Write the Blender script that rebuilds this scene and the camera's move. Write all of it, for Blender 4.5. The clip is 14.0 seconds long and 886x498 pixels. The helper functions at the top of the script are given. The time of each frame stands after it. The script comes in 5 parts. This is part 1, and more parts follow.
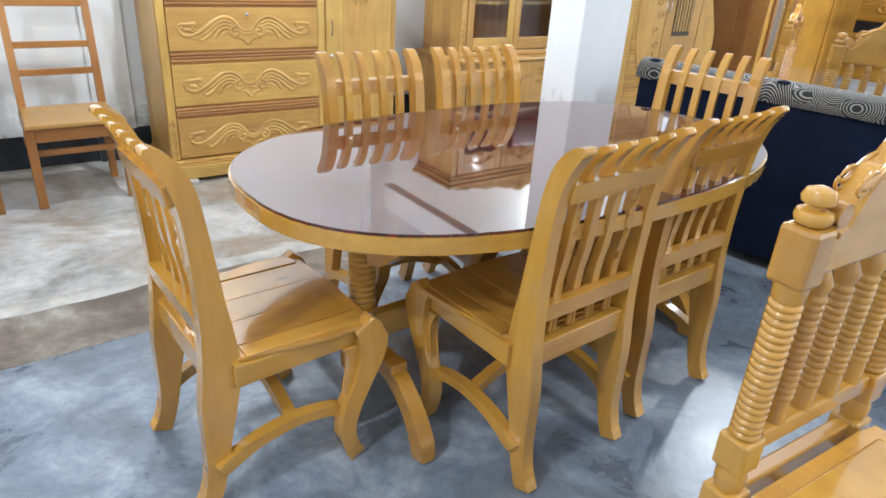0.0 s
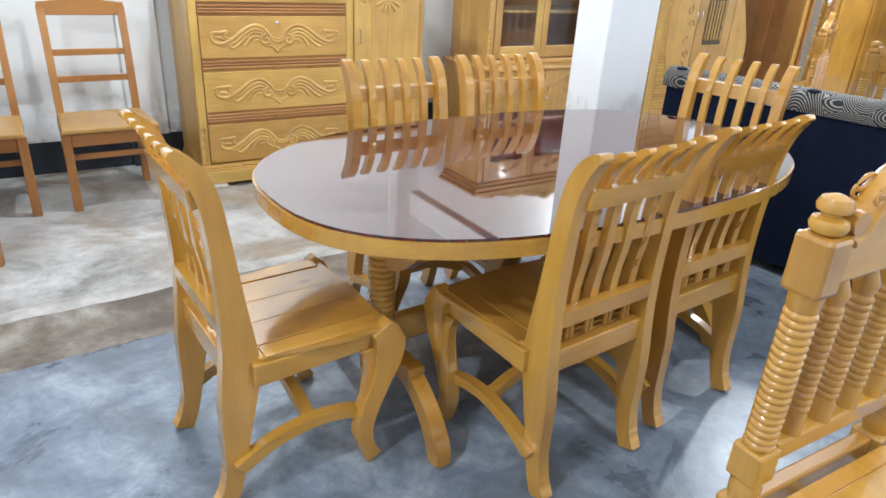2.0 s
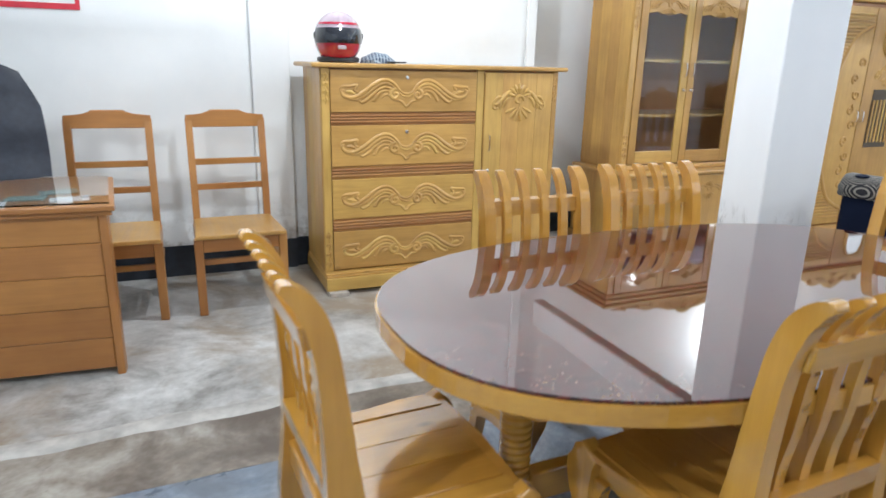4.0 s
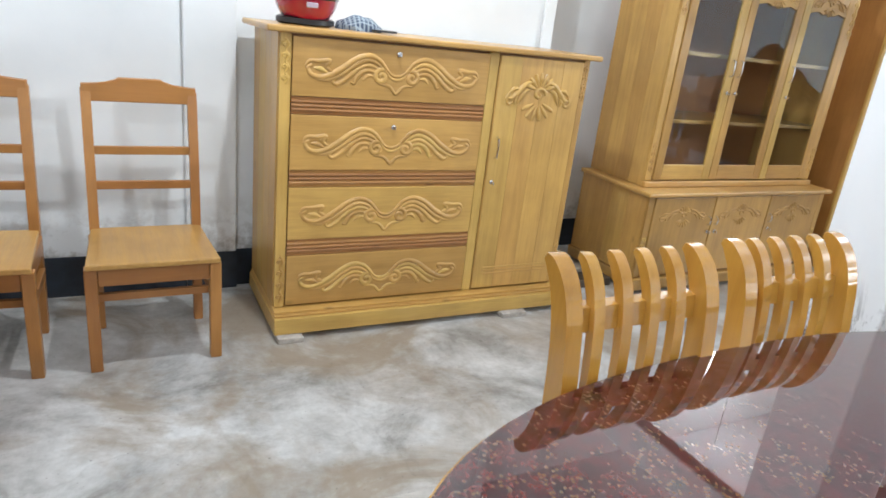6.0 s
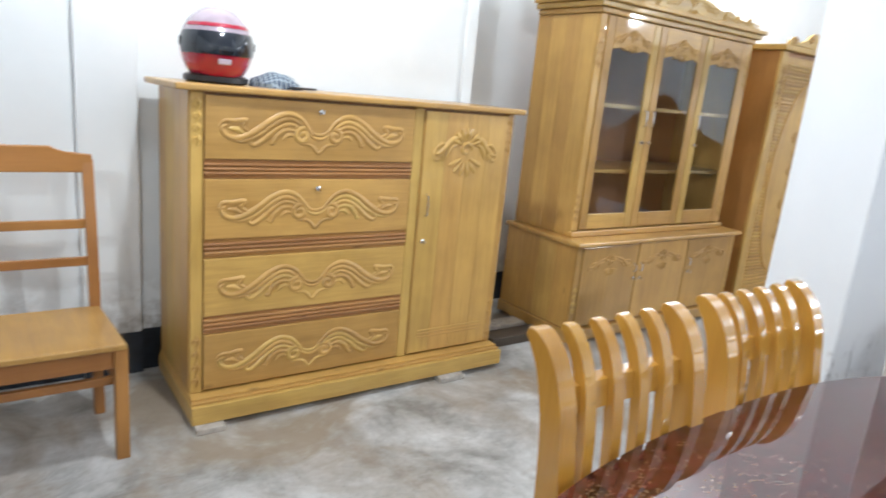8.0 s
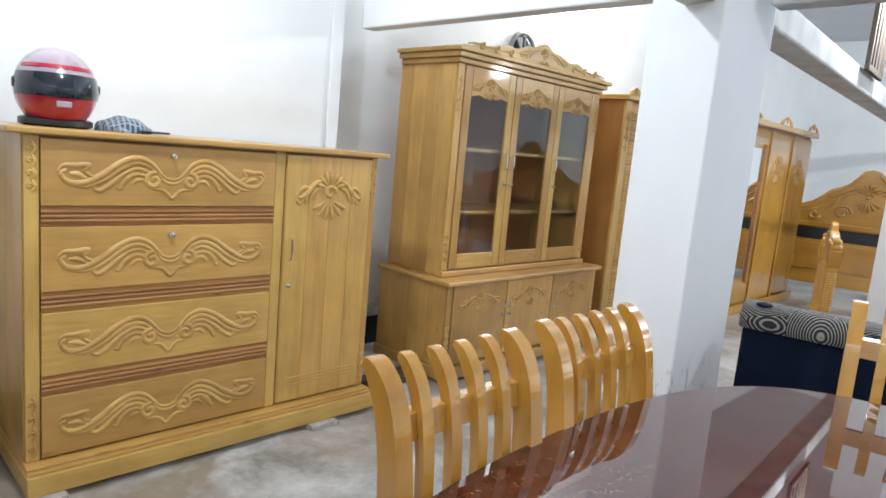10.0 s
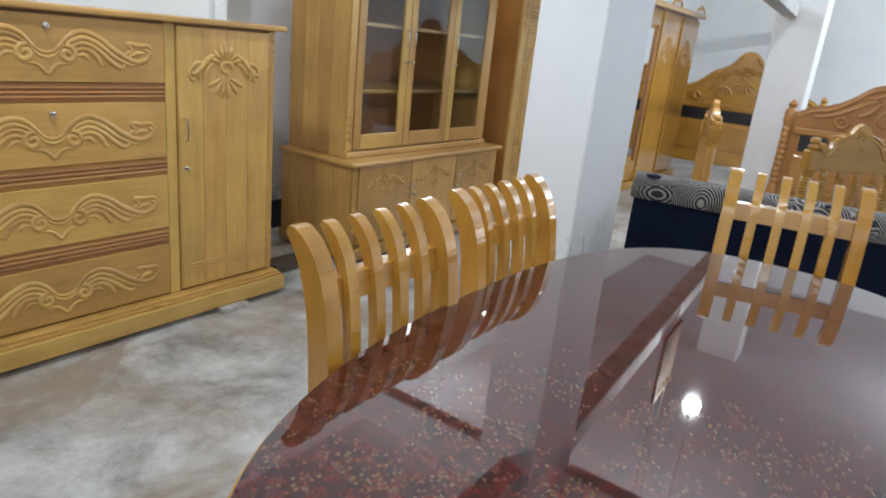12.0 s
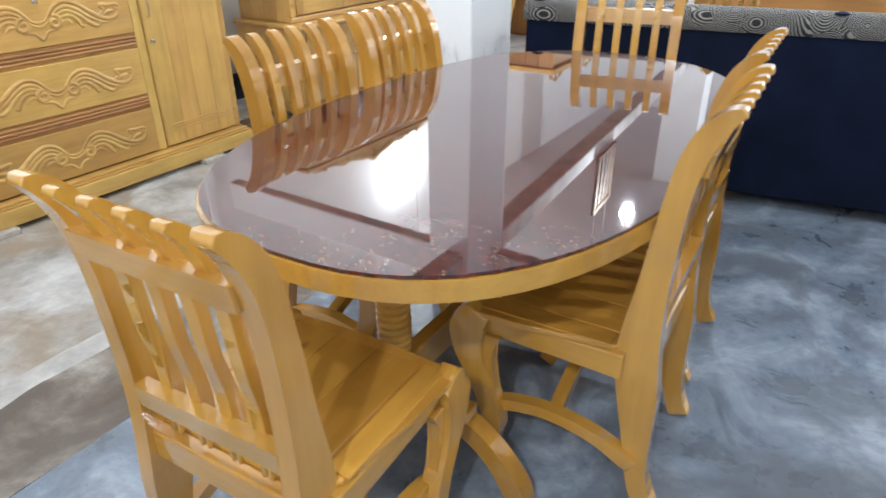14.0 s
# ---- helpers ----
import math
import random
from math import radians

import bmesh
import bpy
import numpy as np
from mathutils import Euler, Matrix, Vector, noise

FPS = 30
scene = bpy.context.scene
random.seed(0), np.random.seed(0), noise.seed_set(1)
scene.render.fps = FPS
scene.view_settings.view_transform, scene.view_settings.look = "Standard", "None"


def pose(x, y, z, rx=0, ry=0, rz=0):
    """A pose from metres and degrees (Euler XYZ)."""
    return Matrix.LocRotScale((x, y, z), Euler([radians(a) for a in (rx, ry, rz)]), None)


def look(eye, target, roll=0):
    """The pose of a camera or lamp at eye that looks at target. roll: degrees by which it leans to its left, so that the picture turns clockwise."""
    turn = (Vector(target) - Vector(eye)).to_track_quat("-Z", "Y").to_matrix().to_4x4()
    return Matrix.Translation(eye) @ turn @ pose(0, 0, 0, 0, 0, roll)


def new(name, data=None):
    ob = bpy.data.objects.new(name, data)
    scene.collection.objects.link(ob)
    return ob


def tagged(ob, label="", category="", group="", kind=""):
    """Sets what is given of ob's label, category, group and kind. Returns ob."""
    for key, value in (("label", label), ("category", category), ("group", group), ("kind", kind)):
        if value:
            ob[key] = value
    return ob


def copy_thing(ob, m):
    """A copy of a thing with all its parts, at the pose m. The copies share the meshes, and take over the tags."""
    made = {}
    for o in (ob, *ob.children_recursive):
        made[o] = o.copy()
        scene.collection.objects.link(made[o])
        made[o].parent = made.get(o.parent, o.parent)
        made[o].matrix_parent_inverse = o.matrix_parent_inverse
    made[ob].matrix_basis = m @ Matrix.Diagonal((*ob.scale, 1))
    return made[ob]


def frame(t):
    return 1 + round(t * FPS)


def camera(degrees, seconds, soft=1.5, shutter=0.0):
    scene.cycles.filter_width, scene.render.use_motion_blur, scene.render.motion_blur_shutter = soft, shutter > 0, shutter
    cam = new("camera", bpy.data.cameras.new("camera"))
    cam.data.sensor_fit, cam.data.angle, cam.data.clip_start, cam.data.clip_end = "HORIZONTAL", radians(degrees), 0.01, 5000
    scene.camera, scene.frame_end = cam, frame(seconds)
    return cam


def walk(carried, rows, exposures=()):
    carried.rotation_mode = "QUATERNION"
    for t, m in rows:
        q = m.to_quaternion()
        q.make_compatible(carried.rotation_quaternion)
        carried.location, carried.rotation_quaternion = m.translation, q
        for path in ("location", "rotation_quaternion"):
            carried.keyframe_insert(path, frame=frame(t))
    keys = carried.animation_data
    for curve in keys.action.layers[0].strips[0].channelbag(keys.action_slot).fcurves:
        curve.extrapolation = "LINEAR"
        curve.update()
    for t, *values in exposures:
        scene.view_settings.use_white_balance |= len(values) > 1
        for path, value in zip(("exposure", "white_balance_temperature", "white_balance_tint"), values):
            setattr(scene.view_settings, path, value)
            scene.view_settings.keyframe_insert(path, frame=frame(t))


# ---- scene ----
cam = camera(68.5, 14.0, 1.6, 0.4)
PATH = [
    (0, (1.083, 1.012, 1.319), (2.163, 2.47, 0.478), 3.7),
    (0.5, (1.098, 0.994, 1.319), (2.158, 2.462, 0.471), 4.7),
    (1, (1.099, 0.996, 1.321), (2.138, 2.481, 0.475), 4.0),
    (1.5, (1.093, 0.998, 1.321), (2.099, 2.504, 0.472), 3.7),
    (2, (1.096, 0.986, 1.319), (2.11, 2.501, 0.495), 3.4),
    (2.5, (1.104, 0.976, 1.318), (2.099, 2.492, 0.475), 3.1),
    (3, (1.088, 1.0, 1.352), (1.974, 2.705, 0.798), 2.2),
    (3.5, (1.078, 1.098, 1.304), (1.888, 2.805, 0.648), 2.1),
    (4, (1.172, 1.264, 1.304), (1.915, 3.035, 0.747), 1.4),
    (4.2, (1.269, 1.363, 1.362), (2.0, 3.137, 0.798), 1.9),
    (6.3, (1.349, 2.321, 1.349), (2.278, 3.967, 0.694), 7.1),
    (6.5, (1.328, 2.363, 1.326), (2.31, 3.989, 0.701), 6.1),
    (7, (1.328, 2.44, 1.318), (2.363, 4.06, 0.766), 4.8),
    (7.5, (1.318, 2.45, 1.324), (2.334, 4.088, 0.789), 5.1),
    (8, (1.342, 2.431, 1.335), (2.48, 4.006, 0.861), 5.5),
    (8.5, (1.381, 2.378, 1.364), (2.745, 3.79, 0.985), 5.3),
    (8.7, (1.392, 2.345, 1.357), (2.791, 3.723, 0.976), 5.3),
    (10.8, (1.409, 2.348, 1.32), (2.814, 3.746, 1.049), 5.0),
    (11, (1.42, 2.343, 1.369), (2.812, 3.71, 0.932), 4.5),
    (11.5, (1.391, 2.341, 1.259), (2.795, 3.671, 0.751), 4.0),
    (12, (1.345, 2.346, 1.293), (2.913, 3.427, 0.684), 6.0),
    (12.5, (1.205, 2.141, 1.254), (2.725, 3.232, 0.548), 3.6),
    (13, (1.075, 1.942, 1.281), (2.532, 2.961, 0.366), 2.5),
    (13.5, (0.955, 1.831, 1.26), (2.384, 2.868, 0.319), 0.1),
    (14, (0.922, 1.723, 1.266), (2.394, 2.701, 0.329), -0.4),
]
EXPOSURES = [(0, 0.40), (2.5, 0.40), (3.0, 0.13), (4.0, 0.15), (6.5, 0.15), (8.0, 0.12), (8.6, -0.13), (11.5, -0.04), (12.0, -0.34), (13.0, -0.09), (13.6, 0.16), (14.0, 0.32)]
walk(cam, [(t, look(eye, target, roll)) for t, eye, target, roll in PATH], EXPOSURES)

# ---- light ----
world = bpy.data.worlds.new("world")
scene.world = world
world.use_nodes = True
world.node_tree.nodes["Background"].inputs[0].default_value = (0.9, 0.95, 1.0, 1)
world.node_tree.nodes["Background"].inputs[1].default_value = 0.05


def bulb_or_fill_light(x, y, z, power, size, color=(0.85, 0.925, 1.0)):
    data = bpy.data.lights.new("bulb_or_fill_light", "POINT")
    data.energy, data.shadow_soft_size, data.color = power, size, color
    ob = new("bulb_or_fill_light", data)
    ob.location = (x, y, z)
    return ob


# x, y, z, watts
LAMPS = [
    (5.73, 3.13, 2.46, 110),
    (6.00, 5.42, 2.68, 62),
    (2.05, 4.20, 2.60, 82),
    (2.90, 0.20, 2.62, 66),
    # The last two are unseen fill lamps, added to brighten left and far sides.
    (-0.3, 1.60, 2.62, 104),
    (9.30, 0.60, 2.62, 320),
]


# ---- materials ----
def node(nt, kind, **sets):
    n = nt.nodes.new(kind)
    for key, value in sets.items():
        n.inputs[key.replace("_", " ")].default_value = value
    return n


def ramp(nt, fac, stops):
    n = nt.nodes.new("ShaderNodeValToRGB")
    while len(n.color_ramp.elements) < len(stops):
        n.color_ramp.elements.new(0.5)
    for e, (p, c) in zip(n.color_ramp.elements, stops):
        e.position, e.color = p, (*c, 1)
    nt.links.new(fac, n.inputs[0])
    return n.outputs[0]


def mixed(nt, fac, a, b, blend="MIX"):
    n = nt.nodes.new("ShaderNodeMix")
    n.data_type, n.blend_type = "RGBA", blend
    for value, slot in ((fac, 0), (a, 6), (b, 7)):
        if isinstance(value, bpy.types.NodeSocket):
            nt.links.new(value, n.inputs[slot])
        elif slot == 0:
            n.inputs[0].default_value = value
        else:
            n.inputs[slot].default_value = (*value, 1)
    return n.outputs[2]


def start(name, rough=0.5, metal=0.0, coat=0.0):
    mat = bpy.data.materials.new(name)
    mat.use_nodes = True
    nt = mat.node_tree
    p = nt.nodes["Principled BSDF"]
    p.inputs["Roughness"].default_value = rough
    p.inputs["Metallic"].default_value = metal
    p.inputs["Coat Weight"].default_value = coat
    p.inputs["Coat Roughness"].default_value = 0.08
    return mat, nt, p


def coords(nt, scale=(1, 1, 1), seeded=True):
    tc = nt.nodes.new("ShaderNodeTexCoord")
    mp = nt.nodes.new("ShaderNodeMapping")
    mp.inputs["Scale"].default_value = scale
    nt.links.new(tc.outputs["Object"], mp.inputs["Vector"])
    if seeded:
        info = nt.nodes.new("ShaderNodeObjectInfo")
        mul = nt.nodes.new("ShaderNodeMath")
        mul.operation = "MULTIPLY"
        mul.inputs[1].default_value = 37.0
        nt.links.new(info.outputs["Random"], mul.inputs[0])
        nt.links.new(mul.outputs[0], mp.inputs["Location"])
    return mp.outputs[0]


def bump(nt, p, height, strength, distance=0.01):
    b = node(nt, "ShaderNodeBump", Strength=strength, Distance=distance)
    nt.links.new(height, b.inputs["Height"])
    nt.links.new(b.outputs[0], p.inputs["Normal"])


def noise_tex(nt, vec, scale, detail=4.0, rough=0.55, distort=0.0):
    n = node(nt, "ShaderNodeTexNoise", Scale=scale, Detail=detail, Roughness=rough, Distortion=distort)
    nt.links.new(vec, n.inputs["Vector"])
    return n.outputs[0]


def wood(name, light, dark, axis="z", rough=0.32, coat=0.35, knots=0.5, grain=0.3, figure=0.55, tone=0.12):
    """Varnished wood with the grain along one axis: slow figure, streaks, pores and a few knots."""
    mat, nt, p = start(name, rough, 0, coat)
    p.inputs["Coat Roughness"].default_value = 0.06
    long, wide = 0.8, 12.0
    scale = {"x": (long, wide, wide), "y": (wide, long, wide), "z": (wide, wide, long)}[axis]
    vec = coords(nt, scale)
    big = noise_tex(nt, vec, figure, 3, 0.55, 1.2)
    streak = noise_tex(nt, vec, 3.2, 4, 0.6, 0.5)
    fine = noise_tex(nt, vec, 11.0, 4, 0.6, 0.2)
    broad = noise_tex(nt, coords(nt), 3.5, 3)
    mid = tuple((a + b) / 2 for a, b in zip(light, dark))
    col = ramp(nt, big, [(0.25, dark), (0.42, mid), (0.58, light), (0.8, mid)])
    col = mixed(nt, grain, col, ramp(nt, streak, [(0.32, dark), (0.62, light)]))
    col = mixed(nt, grain * 0.4, col, ramp(nt, fine, [(0.3, tuple(c * 0.7 for c in dark)), (0.6, light)]))
    col = mixed(nt, 0.42, col, ramp(nt, broad, [(0.32, tuple(c * k for c, k in zip(light, (0.66, 0.63, 0.58)))), (0.66, tuple(min(1, c * 1.15) for c in light))]))
    info = nt.nodes.new("ShaderNodeObjectInfo")
    lo, hi = 1 - tone, 1 + tone * 0.6
    col = mixed(nt, 1.0, col, ramp(nt, info.outputs["Random"], [(0.0, (lo, lo * 0.97, lo * 0.90)), (0.5, (1, 1, 1)), (1.0, (min(1.0, hi), hi * 0.98, hi * 0.92))]), "MULTIPLY")
    vor = node(nt, "ShaderNodeTexVoronoi", Scale=2.3)
    kscale = {"x": (1, 2.2, 2.2), "y": (2.2, 1, 2.2), "z": (2.2, 2.2, 1)}[axis]
    nt.links.new(coords(nt, kscale), vor.inputs["Vector"])
    knot = ramp(nt, vor.outputs[0], [(0.015, (knots,) * 3), (0.07, (0, 0, 0))])
    col = mixed(nt, knot, col, tuple(c * 0.22 for c in dark))
    nt.links.new(col, p.inputs["Base Color"])
    nt.links.new(ramp(nt, streak, [(0.2, (rough * 0.8,) * 3), (0.8, (rough * 1.3,) * 3)]), p.inputs["Roughness"])
    bump(nt, p, fine, 0.05, 0.003)
    return mat


GOLD = ((0.60, 0.305, 0.052), (0.37, 0.150, 0.023))
TAN = ((0.61, 0.352, 0.100), (0.33, 0.155, 0.036))
MID = ((0.42, 0.190, 0.055), (0.24, 0.085, 0.026))
RED = ((0.44, 0.190, 0.050), (0.25, 0.092, 0.024))
M = {}
for key, tones, gloss in (("gold", GOLD, 0.19), ("tan", TAN, 0.38), ("mid", MID, 0.4), ("red", RED, 0.4)):
    for axis in "xyz":
        M[key + axis] = wood(f"{key}_wood_{axis}", *tones, axis, gloss, 1.0 if key == "gold" else 0.3, grain={"gold": 0.34, "tan": 0.55, "mid": 0.4, "red": 0.4}[key], tone={"gold": 0.14, "tan": 0.24, "mid": 0.2, "red": 0.16}[key])
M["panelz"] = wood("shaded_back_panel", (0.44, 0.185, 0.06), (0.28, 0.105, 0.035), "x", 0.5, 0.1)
M["dark"] = wood("old_brown_wood", (0.10, 0.075, 0.055), (0.05, 0.04, 0.03), "x", 0.7, 0.0)


def plain(name, color, rough=0.5, metal=0.0, coat=0.0, var=0.12, scale=18.0, relief=0.1):
    mat, nt, p = start(name, rough, metal, coat)
    n = noise_tex(nt, coords(nt), scale, 5)
    lo, hi = tuple(c * (1 - var) for c in color), tuple(min(1, c * (1 + var)) for c in color)
    nt.links.new(ramp(nt, n, [(0.3, lo), (0.7, hi)]), p.inputs["Base Color"])
    if relief:
        bump(nt, p, n, relief, 0.003)
    return mat


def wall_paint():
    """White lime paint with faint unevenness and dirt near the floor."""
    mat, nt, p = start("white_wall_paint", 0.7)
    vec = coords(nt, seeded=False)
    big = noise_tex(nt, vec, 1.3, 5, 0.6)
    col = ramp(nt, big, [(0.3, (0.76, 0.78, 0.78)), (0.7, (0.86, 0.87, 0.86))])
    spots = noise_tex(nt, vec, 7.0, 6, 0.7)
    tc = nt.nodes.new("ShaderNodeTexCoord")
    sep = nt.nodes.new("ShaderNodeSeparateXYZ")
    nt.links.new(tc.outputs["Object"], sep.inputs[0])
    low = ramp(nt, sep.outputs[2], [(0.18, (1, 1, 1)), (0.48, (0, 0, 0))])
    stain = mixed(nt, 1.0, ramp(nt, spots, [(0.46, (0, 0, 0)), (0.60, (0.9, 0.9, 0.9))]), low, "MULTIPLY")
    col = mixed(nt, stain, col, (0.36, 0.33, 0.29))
    chips = ramp(nt, noise_tex(nt, vec, 3.1, 8, 0.75), [(0.70, (0, 0, 0)), (0.74, (0.4, 0.4, 0.4))])
    col = mixed(nt, chips, col, (0.55, 0.55, 0.54))
    nt.links.new(col, p.inputs["Base Color"])
    bump(nt, p, spots, 0.12, 0.006)
    return mat


def pillar_paint():
    """White paint, scuffed black just above the floor."""
    mat, nt, p = start("white_pillar_paint", 0.6)
    vec = coords(nt, (1, 1, 0.45), seeded=False)
    big = noise_tex(nt, vec, 2.0, 4)
    col = ramp(nt, big, [(0.3, (0.78, 0.80, 0.82)), (0.7, (0.86, 0.87, 0.88))])
    scuff = noise_tex(nt, vec, 16.0, 6, 0.75, 0.6)
    tc = nt.nodes.new("ShaderNodeTexCoord")
    sep = nt.nodes.new("ShaderNodeSeparateXYZ")
    nt.links.new(tc.outputs["Object"], sep.inputs[0])
    low = ramp(nt, sep.outputs[2], [(0.50, (1, 1, 1)), (0.72, (0, 0, 0))])
    stain = mixed(nt, 1.0, ramp(nt, scuff, [(0.50, (0, 0, 0)), (0.60, (1, 1, 1))]), low, "MULTIPLY")
    col = mixed(nt, stain, col, (0.10, 0.09, 0.085))
    nt.links.new(col, p.inputs["Base Color"])
    bump(nt, p, scuff, 0.08, 0.004)
    return mat


def concrete(name, stops, stain_color, gloss, stain_scale=1.6, cracks=0.12, blot_scale=2.6, swirl=0.4):
    mat, nt, p = start(name, 0.5)
    vec = coords(nt, seeded=False)
    blot = noise_tex(nt, vec, blot_scale, 8, 0.66, swirl)
    fine = noise_tex(nt, vec, 24.0, 6, 0.7)
    col = ramp(nt, blot, stops)
    col = mixed(nt, 0.25, col, ramp(nt, fine, [(0.3, stops[0][1]), (0.7, stops[-1][1])]))
    stain = ramp(nt, noise_tex(nt, vec, stain_scale, 6, 0.62, 0.7), [(0.47, (0, 0, 0)), (0.60, (0.8, 0.8, 0.8))])
    col = mixed(nt, stain, col, stain_color)
    pits = ramp(nt, noise_tex(nt, vec, 60.0, 3, 0.6), [(0.24, (0.7, 0.7, 0.7)), (0.34, (0, 0, 0))])
    col = mixed(nt, pits, col, tuple(c * 0.5 for c in stops[0][1]))
    crack = node(nt, "ShaderNodeTexVoronoi", Scale=0.9)
    crack.feature = "DISTANCE_TO_EDGE"
    warp = nt.nodes.new("ShaderNodeVectorMath")
    warp.operation = "MULTIPLY_ADD"
    n3 = node(nt, "ShaderNodeTexNoise", Scale=3.0, Detail=6.0)
    nt.links.new(vec, n3.inputs["Vector"])
    nt.links.new(n3.outputs[1], warp.inputs[0])
    warp.inputs[1].default_value = (0.5, 0.5, 0.5)
    nt.links.new(vec, warp.inputs[2])
    nt.links.new(warp.outputs[0], crack.inputs["Vector"])
    line = ramp(nt, crack.outputs[0], [(0.0, (cracks, cracks, cracks)), (0.006, (0, 0, 0))])
    col = mixed(nt, line, col, tuple(c * 0.4 for c in stops[0][1]))
    nt.links.new(col, p.inputs["Base Color"])
    nt.links.new(ramp(nt, blot, [(0.3, (gloss * 0.8,) * 3), (0.7, (min(1, gloss * 1.3),) * 3)]), p.inputs["Roughness"])
    bump(nt, p, fine, 0.15, 0.006)
    return mat


def laminate_top():
    """Deep red-brown granite print with ochre flecks under a clear glassy top."""
    mat, nt, p = start("red_granite_print", 0.03, 0, 0.8)
    p.inputs["Coat Roughness"].default_value = 0.02
    p.inputs["IOR"].default_value = 1.55
    vec = coords(nt, seeded=False)
    clouds = noise_tex(nt, vec, 42.0, 5, 0.7, 0.3)
    col = ramp(nt, clouds, [(0.34, (0.012, 0.006, 0.007)), (0.46, (0.045, 0.009, 0.009)), (0.58, (0.12, 0.019, 0.014)), (0.72, (0.05, 0.012, 0.012))])
    vor = node(nt, "ShaderNodeTexVoronoi", Scale=105.0, Randomness=1.0)
    nt.links.new(vec, vor.inputs["Vector"])
    fleck = ramp(nt, vor.outputs[0], [(0.24, (0.75, 0.75, 0.75)), (0.40, (0, 0, 0))])
    groups = ramp(nt, noise_tex(nt, vec, 22.0, 3, 0.6), [(0.46, (0, 0, 0)), (0.54, (1, 1, 1))])
    fleck = mixed(nt, 1.0, fleck, groups, "MULTIPLY")
    col = mixed(nt, fleck, col, (0.17, 0.11, 0.05))
    nt.links.new(col, p.inputs["Base Color"])
    return mat


def swirl_fabric():
    """Black cloth with cream concentric rings."""
    mat, nt, p = start("black_and_cream_swirl_cloth", 0.8)
    vec = coords(nt, seeded=False)
    vor = node(nt, "ShaderNodeTexVoronoi", Scale=6.5, Randomness=0.85)
    nt.links.new(vec, vor.inputs["Vector"])
    m = nt.nodes.new("ShaderNodeMath")
    m.operation = "MULTIPLY"
    m.inputs[1].default_value = 120.0
    nt.links.new(vor.outputs[0], m.inputs[0])
    s = nt.nodes.new("ShaderNodeMath")
    s.operation = "SINE"
    nt.links.new(m.outputs[0], s.inputs[0])
    nt.links.new(ramp(nt, s.outputs[0], [(0.2, (0.015, 0.015, 0.019)), (0.5, (0.30, 0.28, 0.245))]), p.inputs["Base Color"])
    bump(nt, p, noise_tex(nt, vec, 300.0, 2), 0.3, 0.002)
    return mat


def plaid_cloth():
    mat, nt, p = start("blue_plaid_cloth", 0.85)
    vec = coords(nt, seeded=False)
    col = (0.045, 0.065, 0.11)
    out = None
    for axis, width in (("X", 38.0), ("Y", 46.0)):
        w = node(nt, "ShaderNodeTexWave", Scale=width * 0.45)
        w.bands_direction = axis
        nt.links.new(vec, w.inputs["Vector"])
        out = mixed(nt, ramp(nt, w.outputs[1], [(0.55, (0, 0, 0)), (0.7, (0.6, 0.6, 0.6))]), out if out else col, (0.36, 0.42, 0.45))
    nt.links.new(out, p.inputs["Base Color"])
    return mat


def glass(name, tint=(0.9, 0.95, 0.95), rough=0.02):
    mat, nt, p = start(name, rough)
    p.inputs["Base Color"].default_value = (*tint, 1)
    p.inputs["Transmission Weight"].default_value = 1.0
    p.inputs["IOR"].default_value = 1.45
    return mat


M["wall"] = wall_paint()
M["pillar"] = pillar_paint()
M["ceiling"] = plain("ceiling_paint", (0.62, 0.62, 0.64), 0.8, var=0.04, scale=2)
M["white"] = plain("white_paint", (0.78, 0.79, 0.79), 0.7, var=0.05, scale=3)
M["dado"] = plain("black_dado_paint", (0.022, 0.03, 0.042), 0.45, var=0.5, scale=9, relief=0.3)
M["floor"] = concrete("worn_grey_concrete", [(0.36, (0.21, 0.20, 0.18)), (0.48, (0.44, 0.435, 0.415)), (0.62, (0.66, 0.66, 0.64))], (0.28, 0.215, 0.145), 0.34)
M["blue_floor"] = concrete("blue_grey_cement", [(0.34, (0.078, 0.102, 0.142)), (0.49, (0.198, 0.246, 0.312)), (0.63, (0.40, 0.452, 0.510))], (0.135, 0.152, 0.178), 0.30, 3.4, 0.0, 3.6, 0.7)
M["strip"] = concrete("brown_stained_cement", [(0.36, (0.105, 0.08, 0.058)), (0.5, (0.23, 0.19, 0.15)), (0.64, (0.46, 0.43, 0.38))], (0.09, 0.065, 0.048), 0.5, 2.2)
M["lip"] = plain("pale_cement", (0.45, 0.43, 0.395), 0.6, var=0.3, scale=12, relief=0.3)
M["top"] = laminate_top()
M["glass"] = glass("cabinet_glass", (0.75, 0.8, 0.82))
M["mirror"] = plain("mirror_glass", (0.85, 0.87, 0.88), 0.02, 1.0, var=0.0, relief=0)
M["chrome"] = plain("chrome", (0.75, 0.75, 0.76), 0.15, 1.0, var=0.03, relief=0)
M["navy"] = plain("navy_velvet", (0.005, 0.009, 0.024), 0.9, var=0.25, scale=6, relief=0.2)
M["navy"].node_tree.nodes["Principled BSDF"].inputs["Specular IOR Level"].default_value = 0.15
M["swirl"] = swirl_fabric()
M["leather"] = plain("black_blue_leatherette", (0.022, 0.027, 0.04), 0.4, var=0.2, scale=40, relief=0.25)
M["plastic"] = plain("black_plastic", (0.02, 0.02, 0.022), 0.35, var=0.1)
M["helmet_red"] = plain("red_helmet_shell", (0.40, 0.010, 0.035), 0.16, 0, 0.6, var=0.06, relief=0)
